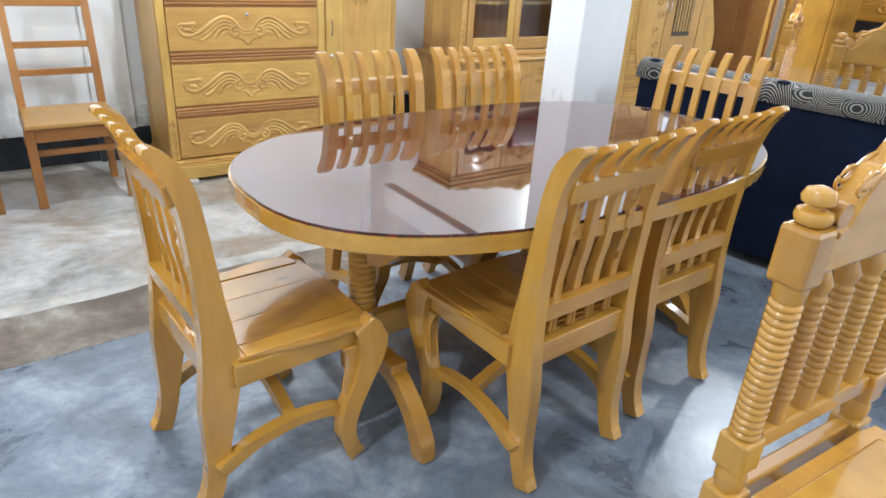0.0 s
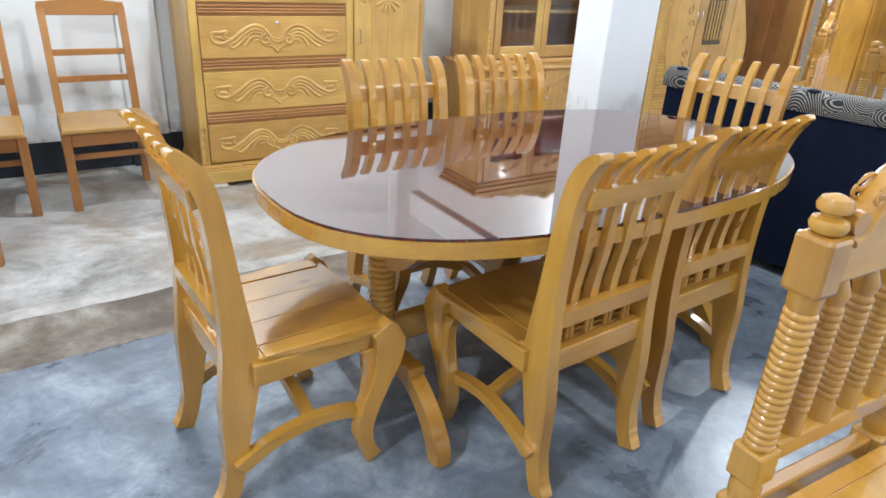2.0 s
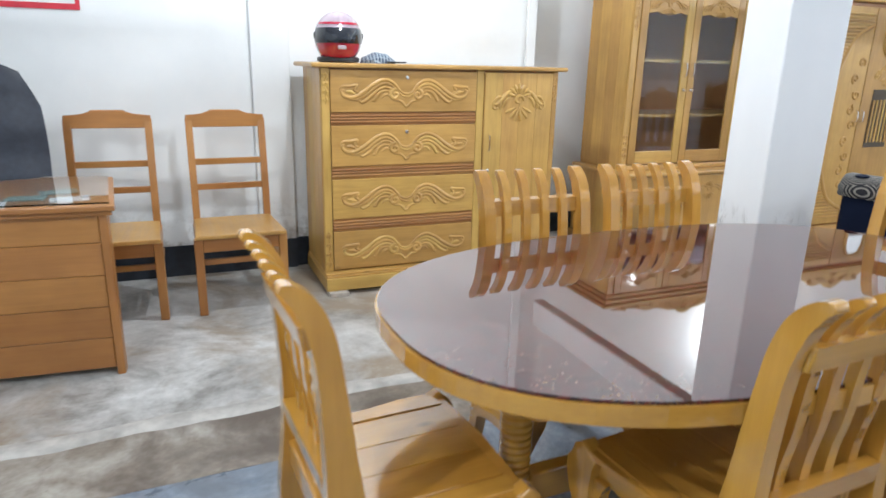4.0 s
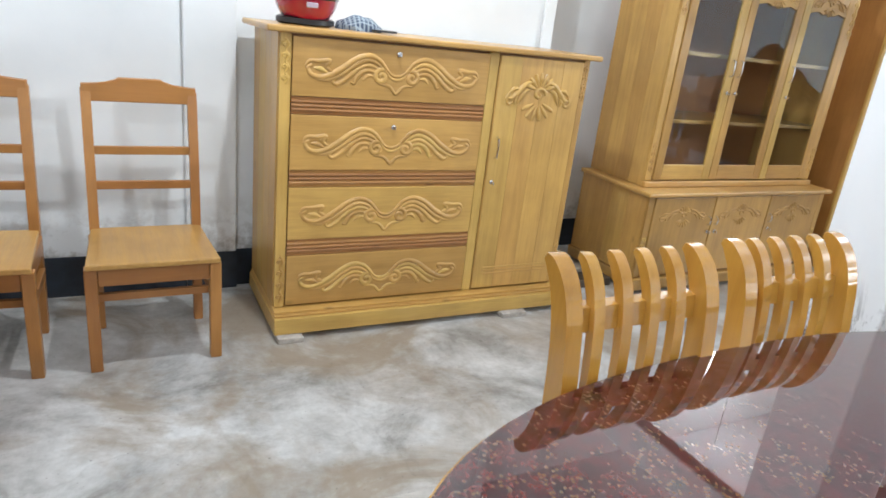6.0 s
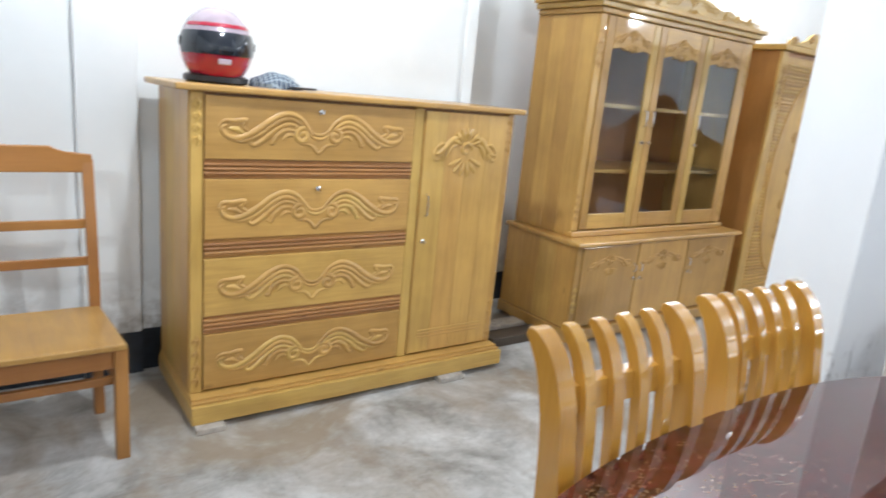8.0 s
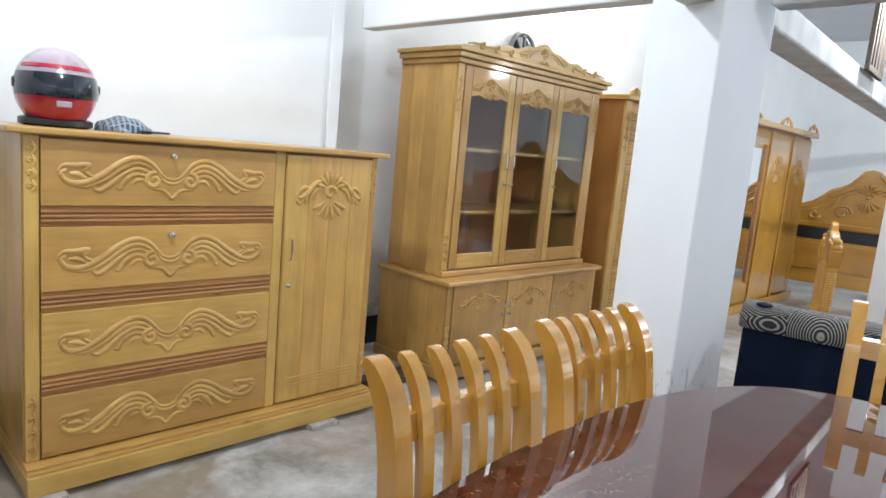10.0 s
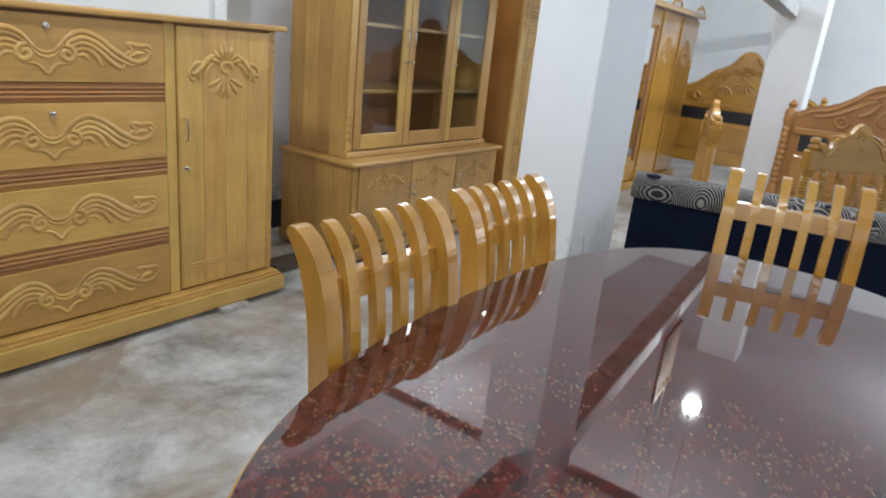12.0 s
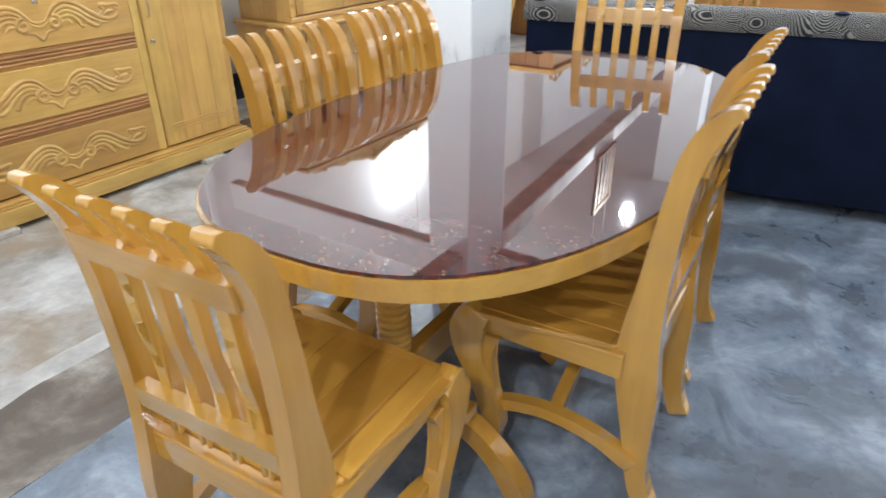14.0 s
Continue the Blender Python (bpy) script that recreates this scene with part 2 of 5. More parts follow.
M["helmet_silver"] = plain("dark_silver_helmet_shell", (0.42, 0.33, 0.38), 0.18, 0.2, 0.5, var=0.1, relief=0)
M["visor"] = plain("smoked_visor", (0.008, 0.012, 0.02), 0.06, 0, 0.5, var=0, relief=0)
M["plaid"] = plaid_cloth()
M["paper"] = plain("white_paper", (0.75, 0.76, 0.76), 0.7, var=0.05, relief=0)
M["print_red"] = plain("red_print", (0.6, 0.03, 0.05), 0.6, var=0.1, relief=0)
M["print_green"] = plain("grey_green_print", (0.25, 0.36, 0.33), 0.6, var=0.2, relief=0)
M["slate"] = plain("grey_board", (0.085, 0.078, 0.072), 0.7, var=0.2, scale=9)
M["metal"] = plain("grey_metal", (0.28, 0.28, 0.29), 0.45, 0.6, var=0.15)
# Grey stands for shade on white-painted beams; the bay's beam stays white.
M["beam"] = plain("shade_grey_beam_paint", (0.58, 0.57, 0.55), 0.8, var=0.2, scale=6, relief=0.2)
M["brick"] = plain("pale_cement_block", (0.42, 0.38, 0.33), 0.85, var=0.25, scale=30, relief=0.4)


def lamp_material():
    mat, nt, p = start("lit_bulb", 0.4)
    p.inputs["Emission Color"].default_value = (1, 0.98, 0.95, 1)
    p.inputs["Emission Strength"].default_value = 14.0
    return mat


M["lit"] = lamp_material()


# ---- mesh helpers ----
def part(name, bm, material, parent=None, label=""):
    """Links a bmesh as one mesh object, under parent when one is given."""
    bmesh.ops.recalc_face_normals(bm, faces=bm.faces[:])
    me = bpy.data.meshes.new(name)
    bm.to_mesh(me)
    bm.free()
    me.materials.append(M[material])
    ob = new(name, me)
    ob.parent = parent
    if label:
        ob["label"] = label
    return ob


def smooth(ob, degrees=40):
    for poly in ob.data.polygons:
        poly.use_smooth = True
    ob.data.set_sharp_from_angle(angle=radians(degrees))
    return ob


def thing(name, label, category, m=None, group="", kind=""):
    ob = tagged(new(name), label, category, group, kind)
    if m is not None:
        ob.matrix_basis = m
    return ob


def box(x0, x1, y0, y1, z0, z1, bevel=0.0, bm=None, segments=2):
    made = bmesh.new()
    bmesh.ops.create_cube(made, size=1)
    for v in made.verts:
        v.co = Vector(((x0 + x1) / 2 + v.co.x * (x1 - x0), (y0 + y1) / 2 + v.co.y * (y1 - y0), (z0 + z1) / 2 + v.co.z * (z1 - z0)))
    if bevel:
        bmesh.ops.bevel(made, geom=made.edges[:], offset=bevel, segments=segments, affect="EDGES", profile=0.5)
    return join(bm, made)


def join(bm, made):
    if bm is None:
        return made
    me = bpy.data.meshes.new("joined")
    made.to_mesh(me)
    made.free()
    bm.from_mesh(me)
    bpy.data.meshes.remove(me)
    return bm


def plate(outline, a, b, plane="yz", bevel=0.0, bm=None, segments=2):
    """A flat outline (a closed list of 2D points) given thickness from a to b along the third axis."""
    made = bmesh.new()

    def put(u, v, w):
        return {"yz": (w, u, v), "xz": (u, w, v), "xy": (u, v, w)}[plane]

    near = [made.verts.new(put(u, v, a)) for u, v in outline]
    far = [made.verts.new(put(u, v, b)) for u, v in outline]
    made.faces.new(near)
    made.faces.new(far[::-1])
    rims = []
    for i in range(len(outline)):
        j = (i + 1) % len(outline)
        made.faces.new((near[i], far[i], far[j], near[j]))
        rims += [made.edges.get((near[i], near[j])), made.edges.get((far[i], far[j]))]
    if bevel:
        bmesh.ops.bevel(made, geom=rims, offset=bevel, segments=segments, affect="EDGES", profile=0.5, clamp_overlap=True)
    return join(bm, made)


def glide(points, steps=6):
    """A Catmull-Rom line through tuples of numbers."""
    pts = [np.array(p, float) for p in points]
    pts = [2 * pts[0] - pts[1], *pts, 2 * pts[-1] - pts[-2]]
    out = []
    for a, b, c, d in zip(pts, pts[1:], pts[2:], pts[3:]):
        for k in range(steps):
            t = k / steps
            out.append(0.5 * (2 * b + (c - a) * t + (2 * a - 5 * b + 4 * c - d) * t * t + (3 * b - a - 3 * c + d) * t**3))
    return out + [pts[-2]]


def ribbon(points, steps=6):
    """The outline of a curved board: points are (u, v, half width) along its middle line."""
    line = glide(points, steps)
    left, right = [], []
    for i, p in enumerate(line):
        d = line[min(i + 1, len(line) - 1)][:2] - line[max(i - 1, 0)][:2]
        d = d / np.linalg.norm(d)
        side = np.array([-d[1], d[0]]) * p[2]
        left.append(tuple(p[:2] + side))
        right.append(tuple(p[:2] - side))
    return left + right[::-1]


def lathe(profile, sides=14, bm=None, at=(0, 0, 0), lean=None):
    """A turned piece about z: profile of (radius, height)."""
    made = bmesh.new()
    rings = []
    for r, z in profile:
        rings.append([made.verts.new((r * math.cos(2 * math.pi * k / sides), r * math.sin(2 * math.pi * k / sides), z)) for k in range(sides)])
    for a, b in zip(rings, rings[1:]):
        for k in range(sides):
            made.faces.new((a[k], a[(k + 1) % sides], b[(k + 1) % sides], b[k]))
    made.faces.new(rings[0][::-1])
    made.faces.new(rings[-1])
    if lean is not None:
        bmesh.ops.transform(made, matrix=lean, verts=made.verts[:])
    bmesh.ops.translate(made, vec=at, verts=made.verts[:])
    return join(bm, made)


def rings(z0, z1, r, count, dip=0.16):
    """The profile of a stack of turned beads."""
    out = []
    step = (z1 - z0) / count
    for k in range(count):
        z = z0 + k * step
        out += [(r * (1 - dip), z), (r * 0.97, z + step * 0.22), (r, z + step * 0.5), (r * 0.97, z + step * 0.78)]
    return out + [(r * (1 - dip), z1)]


def tube(points, radii, bm=None, sides=6, flat=1.0, axis="y"):
    """A tapered round strip along 3D points, squeezed along one axis about the line."""
    made = bmesh.new()
    loops = []
    pts = [Vector(p) for p in points]
    normal = {"x": Vector((1, 0, 0)), "y": Vector((0, 1, 0)), "z": Vector((0, 0, 1))}[axis]
    for i, p in enumerate(pts):
        d = (pts[min(i + 1, len(pts) - 1)] - pts[max(i - 1, 0)]).normalized()
        u = d.cross(normal)
        u = u.normalized() if u.length > 1e-6 else Vector((1, 0, 0))
        w = d.cross(u).normalized()
        r = radii[i]
        loops.append([made.verts.new(p + r * (math.cos(2 * math.pi * k / sides) * u + flat * math.sin(2 * math.pi * k / sides) * w)) for k in range(sides)])
    for a, b in zip(loops, loops[1:]):
        for k in range(sides):
            made.faces.new((a[k], a[(k + 1) % sides], b[(k + 1) % sides], b[k]))
    made.faces.new(loops[0][::-1])
    made.faces.new(loops[-1])
    return join(bm, made)


# ---- carving ----
def stroke(bm, pts, r0, r1, y, flat=0.8, rm=None):
    """A carved strip on a face that looks along -y: pts are (x, z)."""
    line = glide(pts, 5)
    n = len(line) - 1
    rm = (rm or (r0 + r1) / 2 * 1.1) * 1.15
    r0, r1 = r0 * 1.15, r1 * 1.15
    radii = [r0 + (rm - r0) * 2 * i / n if i < n / 2 else rm + (r1 - rm) * (2 * i / n - 1) for i in range(n + 1)]
    return tube([(p[0], y, p[1]) for p in line], radii, bm, 6, flat)


def volute(cx, cz, r, turns, start_angle, way=1, steps=12):
    out = []
    count = int(steps * turns)
    for k in range(count + 1):
        a = start_angle + way * 2 * math.pi * k / steps
        rr = r * (1 - 0.85 * k / count)
        out.append((cx + rr * math.cos(a), cz + rr * math.sin(a)))
    return out


def fan(bm, cx, cz, r, a0, a1, count, y, w=0.006):
    """A shell: petals that spread from a point."""
    for k in range(count):
        a = a0 + (a1 - a0) * k / (count - 1)
        stroke(bm, [(cx + r * 0.3 * math.cos(a), cz + r * 0.3 * math.sin(a)), (cx + r * 0.7 * math.cos(a), cz + r * 0.7 * math.sin(a)),
                    (cx + r * math.cos(a), cz + r * math.sin(a))], w * 0.5, w * 0.8, y, 0.9, w * 1.15)


def drawer_carving(cx, cz, y, s=1.0):
    """Two long feathered scrolls that rise from a pair of volutes over a pointed drop: one mesh a scroll."""
    made = []

    def cut(side, pts, r0, r1, rm):
        made.append(stroke(None, [(cx + side * s * px, cz + s * pz) for px, pz in pts], r0 * s, r1 * s, y, 0.6, rm * s * 1.15))

    for dz in (0.0, 0.014):
        cut(1, [(-0.052, 0.018 + dz), (-0.03, -0.012 + dz), (0.0, -0.022 + dz), (0.03, -0.012 + dz), (0.052, 0.018 + dz)], 0.003, 0.003, 0.006)
    cut(1, [(-0.075, -0.042), (-0.03, -0.048), (0.0, -0.076), (0.03, -0.048), (0.075, -0.042)], 0.004, 0.004, 0.006)
    for side in (-1, 1):
        cut(side, volute(0.066, -0.012, 0.030, 1.4, 1.8, -1), 0.008, 0.006, 0.008)
        cut(side, [(0.040, 0.012), (0.078, 0.052), (0.125, 0.066), (0.178, 0.046), (0.24, 0.0), (0.30, -0.028), (0.345, -0.022), (0.362, 0.004), (0.345, 0.016)], 0.006, 0.005, 0.010)
        cut(side, [(0.056, 0.012), (0.088, 0.038), (0.128, 0.047), (0.172, 0.028), (0.225, -0.012), (0.28, -0.038), (0.325, -0.038)], 0.004, 0.004, 0.009)
        cut(side, [(0.074, 0.010), (0.104, 0.026), (0.135, 0.026), (0.175, 0.004), (0.212, -0.030), (0.245, -0.052), (0.262, -0.044), (0.255, -0.034)], 0.004, 0.005, 0.008)
        cut(side, [(0.094, 0.002), (0.118, 0.008), (0.145, 0.002), (0.168, -0.022), (0.178, -0.044), (0.192, -0.040)], 0.004, 0.004, 0.008)
        cut(side, [(0.098, -0.014), (0.122, -0.012), (0.140, -0.030)], 0.003, 0.003, 0.006)
        cut(side, [(0.262, -0.008), (0.292, 0.012), (0.278, 0.034), (0.318, 0.030), (0.355, 0.030), (0.372, 0.008)], 0.005, 0.004, 0.008)
        cut(side, [(0.285, -0.012), (0.312, 0.002), (0.338, 0.004)], 0.004, 0.004, 0.008)
    return made


def shell_carving(cx, cz, y, w, h, bm=None):
    """An upright shell with drooping leaf sprays on both sides, as wide as w and as high as h."""
    bm = bm or bmesh.new()
    r = h * 0.36
    fan(bm, cx, cz, r, math.pi * 0.1, math.pi * 0.9, 7, y, h * 0.04)
    fan(bm, cx, cz - r * 0.55, r * 1.15, math.pi * 1.15, math.pi * 1.85, 6, y, h * 0.036)
    stroke(bm, volute(cx, cz - r * 0.2, r * 0.42, 1.0, 0, 1), h * 0.035, h * 0.03, y, 0.9)
    for side in (-1, 1):
        def q(pts):
            return [(cx + side * px * w / 2, cz + pz * h) for px, pz in pts]
        stroke(bm, q([(0.25, 0.18), (0.45, 0.12), (0.62, -0.02), (0.80, -0.16), (0.95, -0.16)]), h * 0.03, h * 0.025, y, 0.9, h * 0.055)
        stroke(bm, q([(0.3, 0.02), (0.46, -0.02), (0.56, -0.16), (0.60, -0.26)]), h * 0.02, h * 0.015, y, 0.9, h * 0.045)
        stroke(bm, q([(0.62, 0.02), (0.78, 0.02), (0.92, -0.08)]), h * 0.02, h * 0.015, y, 0.9, h * 0.04)
        stroke(bm, q(volute(0.86, -0.2, 0.12, 1.2, 1.0, -1)), h * 0.03, h * 0.015, y, 0.9)
        stroke(bm, q([(0.66, -0.1), (0.72, -0.2), (0.70, -0.3)]), h * 0.02, h * 0.012, y, 0.9, h * 0.035)
    return bm


def corner_carving(cx, z0, z1, y, w):
    """A narrow strip of leaves on a cabinet's edge."""
    bm = bmesh.new()
    n = 4
    for k in range(n):
        z = z0 + (z1 - z0) * (k + 0.5) / n
        h = (z1 - z0) / n
        stroke(bm, [(cx, z + h * 0.5), (cx + w * 0.3, z), (cx, z - h * 0.5)], w * 0.08, w * 0.08, y, 0.9, w * 0.2)
        stroke(bm, volute(cx - w * 0.12, z, w * 0.28, 1.0, 0.5, 1), w * 0.13, w * 0.08, y, 0.9)
    return bm


# ---- structure ----
def structure(name, bm, material, label, category):
    ob = part(name, bm, material)
    return tagged(ob, label, category, kind="structure")


WALL_Y, BAY_Y, BEAM_Z, TOP_Z = 5.36, 5.62, 1.86, 3.40
def seam(x, y):
    """The seam between the two floors runs slightly askew."""
    return y + 0.03 * x


def floor_sheet(y_far, y_seam, top):
    ends = [(-1.6, seam(-1.6, y_seam)), (12.4, seam(12.4, y_seam)), (12.4, y_far), (-1.6, y_far)]
    return plate(ends if y_far > y_seam else ends[::-1], -0.12, top, "xy")


structure("ground", floor_sheet(5.9, 3.57, 0.0), "floor", "worn grey concrete floor with brown stains", "floor")
structure("floor", floor_sheet(-2.6, 3.185, -0.004), "blue_floor", "smooth blue-grey cement floor with pale blotches", "floor")


def worn_strip():
    """The uneven strip between the two floors."""
    bm = bmesh.new()
    nx, ny = 140, 8
    grid = [[bm.verts.new((-1.6 + 14.0 * i / nx, seam(-1.6 + 14.0 * i / nx, 3.185) + 0.02 * noise.noise(Vector((i * 0.3, 0, 3))) * (j == 0) + 0.385 * j / ny,
                           -0.004 + 0.004 * (j / ny) + (0.005 * noise.noise(Vector((i * 0.5, j * 0.7, 1))) if 0 < j < ny else 0))) for j in range(ny + 1)] for i in range(nx + 1)]
    for i in range(nx):
        for j in range(ny):
            bm.faces.new((grid[i][j], grid[i + 1][j], grid[i + 1][j + 1], grid[i][j + 1]))
    return bm


structure("ground_strip", worn_strip(), "strip", "brown stained cement strip between two floors", "floor")


def pale_edge():
    """A low lip of pale cement along the old floor's edge, broken and uneven."""
    bm = bmesh.new()
    n = 120
    prev = None
    for i in range(n + 1):
        x = -1.6 + 14.0 * i / n
        y = seam(x, 3.575) + 0.03 * noise.noise(Vector((x * 2.1, 0, 0)))
        w = 0.055 + 0.025 * noise.noise(Vector((x * 5.0, 4, 0)))
        h = 0.007 + 0.004 * noise.noise(Vector((x * 4.0, 9, 0)))
        row = [bm.verts.new(c) for c in ((x, y - w, -0.003), (x, y - w * 0.5, h), (x, y + w * 0.5, h), (x, y + w, -0.003))]
        if prev:
            for k in range(3):
                bm.faces.new((prev[k], row[k], row[k + 1], prev[k + 1]))
        prev = row
    return bm


smooth(structure("trim_floor_edge", pale_edge(), "lip", "pale broken cement lip along the floor's edge", "floor edge"))
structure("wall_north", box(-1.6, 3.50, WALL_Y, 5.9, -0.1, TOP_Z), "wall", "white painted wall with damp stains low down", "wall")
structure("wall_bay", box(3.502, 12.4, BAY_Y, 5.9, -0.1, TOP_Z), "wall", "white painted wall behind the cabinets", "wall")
structure("wall_south", box(-1.6, 12.4, -2.8, -2.6, -0.1, TOP_Z), "wall", "plain white wall", "wall")
structure("wall_west", box(-1.8, -1.6, -2.8, 5.9, -0.1, TOP_Z), "wall", "plain white wall", "wall")
structure("wall_east", box(12.4, 12.6, -2.8, 5.9, -0.1, TOP_Z), "wall", "white painted far wall", "wall")
structure("ceiling", box(-1.8, 12.6, -2.8, 5.9, TOP_Z + 0.002, TOP_Z + 0.12), "ceiling", "white painted ceiling", "ceiling")
structure("trim_pilaster", box(1.638, 1.862, WALL_Y - 0.03, WALL_Y - 0.002, 0.0, TOP_Z - 0.002, 0.006), "wall", "shallow white pilaster on the wall", "pilaster")
structure("trim_pilaster", box(3.46, 3.53, WALL_Y - 0.025, WALL_Y - 0.002, 0.0, TOP_Z - 0.002, 0.006), "wall", "white plastered wall corner", "pilaster")
for x0, x1, y in ((-1.59, 1.636, WALL_Y), (1.636, 1.864, WALL_Y - 0.03), (1.864, 3.458, WALL_Y), (3.458, 3.532, WALL_Y - 0.025), (3.532, 12.3, BAY_Y)):
    structure("baseboard", box(x0, x1, y - 0.007, y - 0.0025, 0.0, 0.19), "dado", "black painted band at the foot of the wall", "baseboard")
PILLAR = pose(3.476, 3.262, 0, 0, 0, -13.4)
structure("pillar", box(0, 0.264, 0, 0.302, 0, TOP_Z - 0.002, 0.008), "pillar", "white painted square pillar scuffed near the floor", "pillar").matrix_basis = PILLAR
structure("pillar_far", box(9.0, 9.35, 3.38, 3.82, 0, TOP_Z - 0.002, 0.008), "white", "white painted square pillar among the furniture", "pillar")
for m, bm_white, bm in ((pose(3.86, 3.34, 0, 0, 0, 4), False, box(0, 8.4, -0.07, 0.07, BEAM_Z, BEAM_Z + 0.12, 0.01)),
              (pose(3.52, 3.36, 0, 0, 0, 0), False, box(-5.2, 0, -0.06, 0.06, BEAM_Z, BEAM_Z + 0.2, 0.01)),
              (pose(3.68, 3.56, 0, 0, 0, 0), True, box(-0.045, 0.045, 0, 1.76, BEAM_Z + 0.07, BEAM_Z + 0.27, 0.01)),
              (pose(3.65, 3.18, 0, 0, 0, 0), False, box(-0.045, 0.045, -5.8, 0, BEAM_Z, BEAM_Z + 0.2, 0.01))):
    # All but one take the grey that holds their underside's shade.
    structure("beam", bm, "white" if bm_white else "beam", "plastered concrete beam at the pillar's top", "beam").matrix_basis = m


# ---- hanging bulbs and added fill lamps ----
def hanging_bulb(x, y, z, power):
    lamp = thing("hanging_bulb", "lit white bulb on a ceiling cable, hung for real or added as unseen fill", "bulb", pose(x, y, z), "ceiling bulbs")
    smooth(part("bulb_glass", lathe([(0.006, -0.075), (0.03, -0.066), (0.045, -0.035), (0.042, 0.0), (0.02, 0.03), (0.018, 0.04)], 16), "lit", lamp)).visible_shadow = False
    smooth(part("socket", lathe([(0.02, 0.04), (0.022, 0.05), (0.022, 0.085), (0.008, 0.095)], 12), "plastic", lamp))
    part("cable", lathe([(0.002, 0.095), (0.002, TOP_Z - z)], 6), "plastic", lamp)
    bulb_or_fill_light(x, y, z - 0.02, power, 0.05)


# Added fill lamps get the same bulb and cable as the real ones.
for lamp_at in LAMPS:
    hanging_bulb(*lamp_at)


# ---- dining table ----
def oval(a, b, n, count=72):
    out = []
    for k in range(count):
        t = 2 * math.pi * k / count
        c, s = math.cos(t), math.sin(t)
        out.append((a * math.copysign(abs(c) ** (2 / n), c), b * math.copysign(abs(s) ** (2 / n), s)))
    return out


def dining_table(m):
    t = thing("dining_table", "oval yellow wooden dining table with a glossy red-brown granite-print top", "dining table", m)
    a, b, n = 0.963, 0.557, 2.52
    part("tabletop", plate(oval(a, b, n), 0.71, 0.752, "xy", 0.006), "goldx", t, "yellow varnished wooden rim of the top")
    smooth(part("print_sheet", plate(oval(a - 0.006, b - 0.006, n), 0.7522, 0.76, "xy", 0.002), "top", t, "glossy red-brown granite-print sheet under clear glass"), 30)
    for side in (-1, 1):
        x = side * 0.63
        prof = [(0.038, 0.17), (0.042, 0.19)] + rings(0.20, 0.62, 0.042, 21, 0.2) + [(0.034, 0.63), (0.045, 0.672)]
        smooth(part("column", lathe(prof, 18, at=(x, 0, 0)), "goldz", t, "turned column with stacked rings"))
        part("column_base", box(x - 0.05, x + 0.05, -0.05, 0.05, 0.10, 0.18, 0.006), "goldz", t)
        part("cross_bearer", box(x - 0.04, x + 0.04, -0.36, 0.36, 0.667, 0.709, 0.006), "goldy", t)
        for way in (-1, 1):
            line = [(way * 0.04, 0.15, 0.033), (way * 0.11, 0.212, 0.032), (way * 0.20, 0.196, 0.026), (way * 0.28, 0.138, 0.025), (way * 0.335, 0.06, 0.028), (way * 0.35, 0.0, 0.024)]
            part("table_foot", plate(ribbon(line), x - 0.024, x + 0.024, "yz", 0.005), "goldy", t, "curved scroll foot")
            part("foot_block", box(x - 0.028, x + 0.028, way * 0.19 - 0.022, way * 0.19 + 0.022, 0.215, 0.245, 0.004), "goldy", t)
            brace = [(way * 0.05, 0.52, 0.02), (way * 0.14, 0.56, 0.02), (way * 0.25, 0.66, 0.02)]
            part("brace", plate(ribbon(brace), x - 0.018, x + 0.018, "yz", 0.004), "goldy", t)
    part("stretcher", box(-0.59, 0.59, -0.022, 0.022, 0.21, 0.30, 0.006), "goldx", t)
    return t


LOW = Matrix.Diagonal((1, 1, 0.976, 1))
TABLE = pose(2.538, 2.535, 0, 0, 0, 1.6) @ LOW
dining_table(TABLE)


# ---- dining chairs with scrolled slats ----
BACK = [(-0.242, 0.0, 0.026), (-0.222, 0.05, 0.024), (-0.207, 0.12, 0.026), (-0.198, 0.21, 0.033), (-0.187, 0.31, 0.043), (-0.174, 0.41, 0.046), (-0.175, 0.50, 0.039), (-0.182, 0.60, 0.031),
        (-0.190, 0.70, 0.027), (-0.200, 0.80, 0.024), (-0.212, 0.872, 0.024), (-0.233, 0.930, 0.022), (-0.262, 0.967, 0.016), (-0.285, 0.980, 0.007)]
SLAT = [(-0.180, 0.505, 0.011), (-0.178, 0.56, 0.013), (-0.183, 0.62, 0.012), (-0.197, 0.70, 0.011), (-0.205, 0.80, 0.011), (-0.217, 0.872, 0.012), (-0.237, 0.928, 0.013), (-0.264, 0.965, 0.011), (-0.284, 0.977, 0.006)]
FRONT = [(0.185, 0.447, 0.030), (0.212, 0.40, 0.044), (0.212, 0.34, 0.040), (0.186, 0.26, 0.028), (0.152, 0.18, 0.026), (0.138, 0.11, 0.023), (0.148, 0.05, 0.022), (0.172, 0.0, 0.026)]


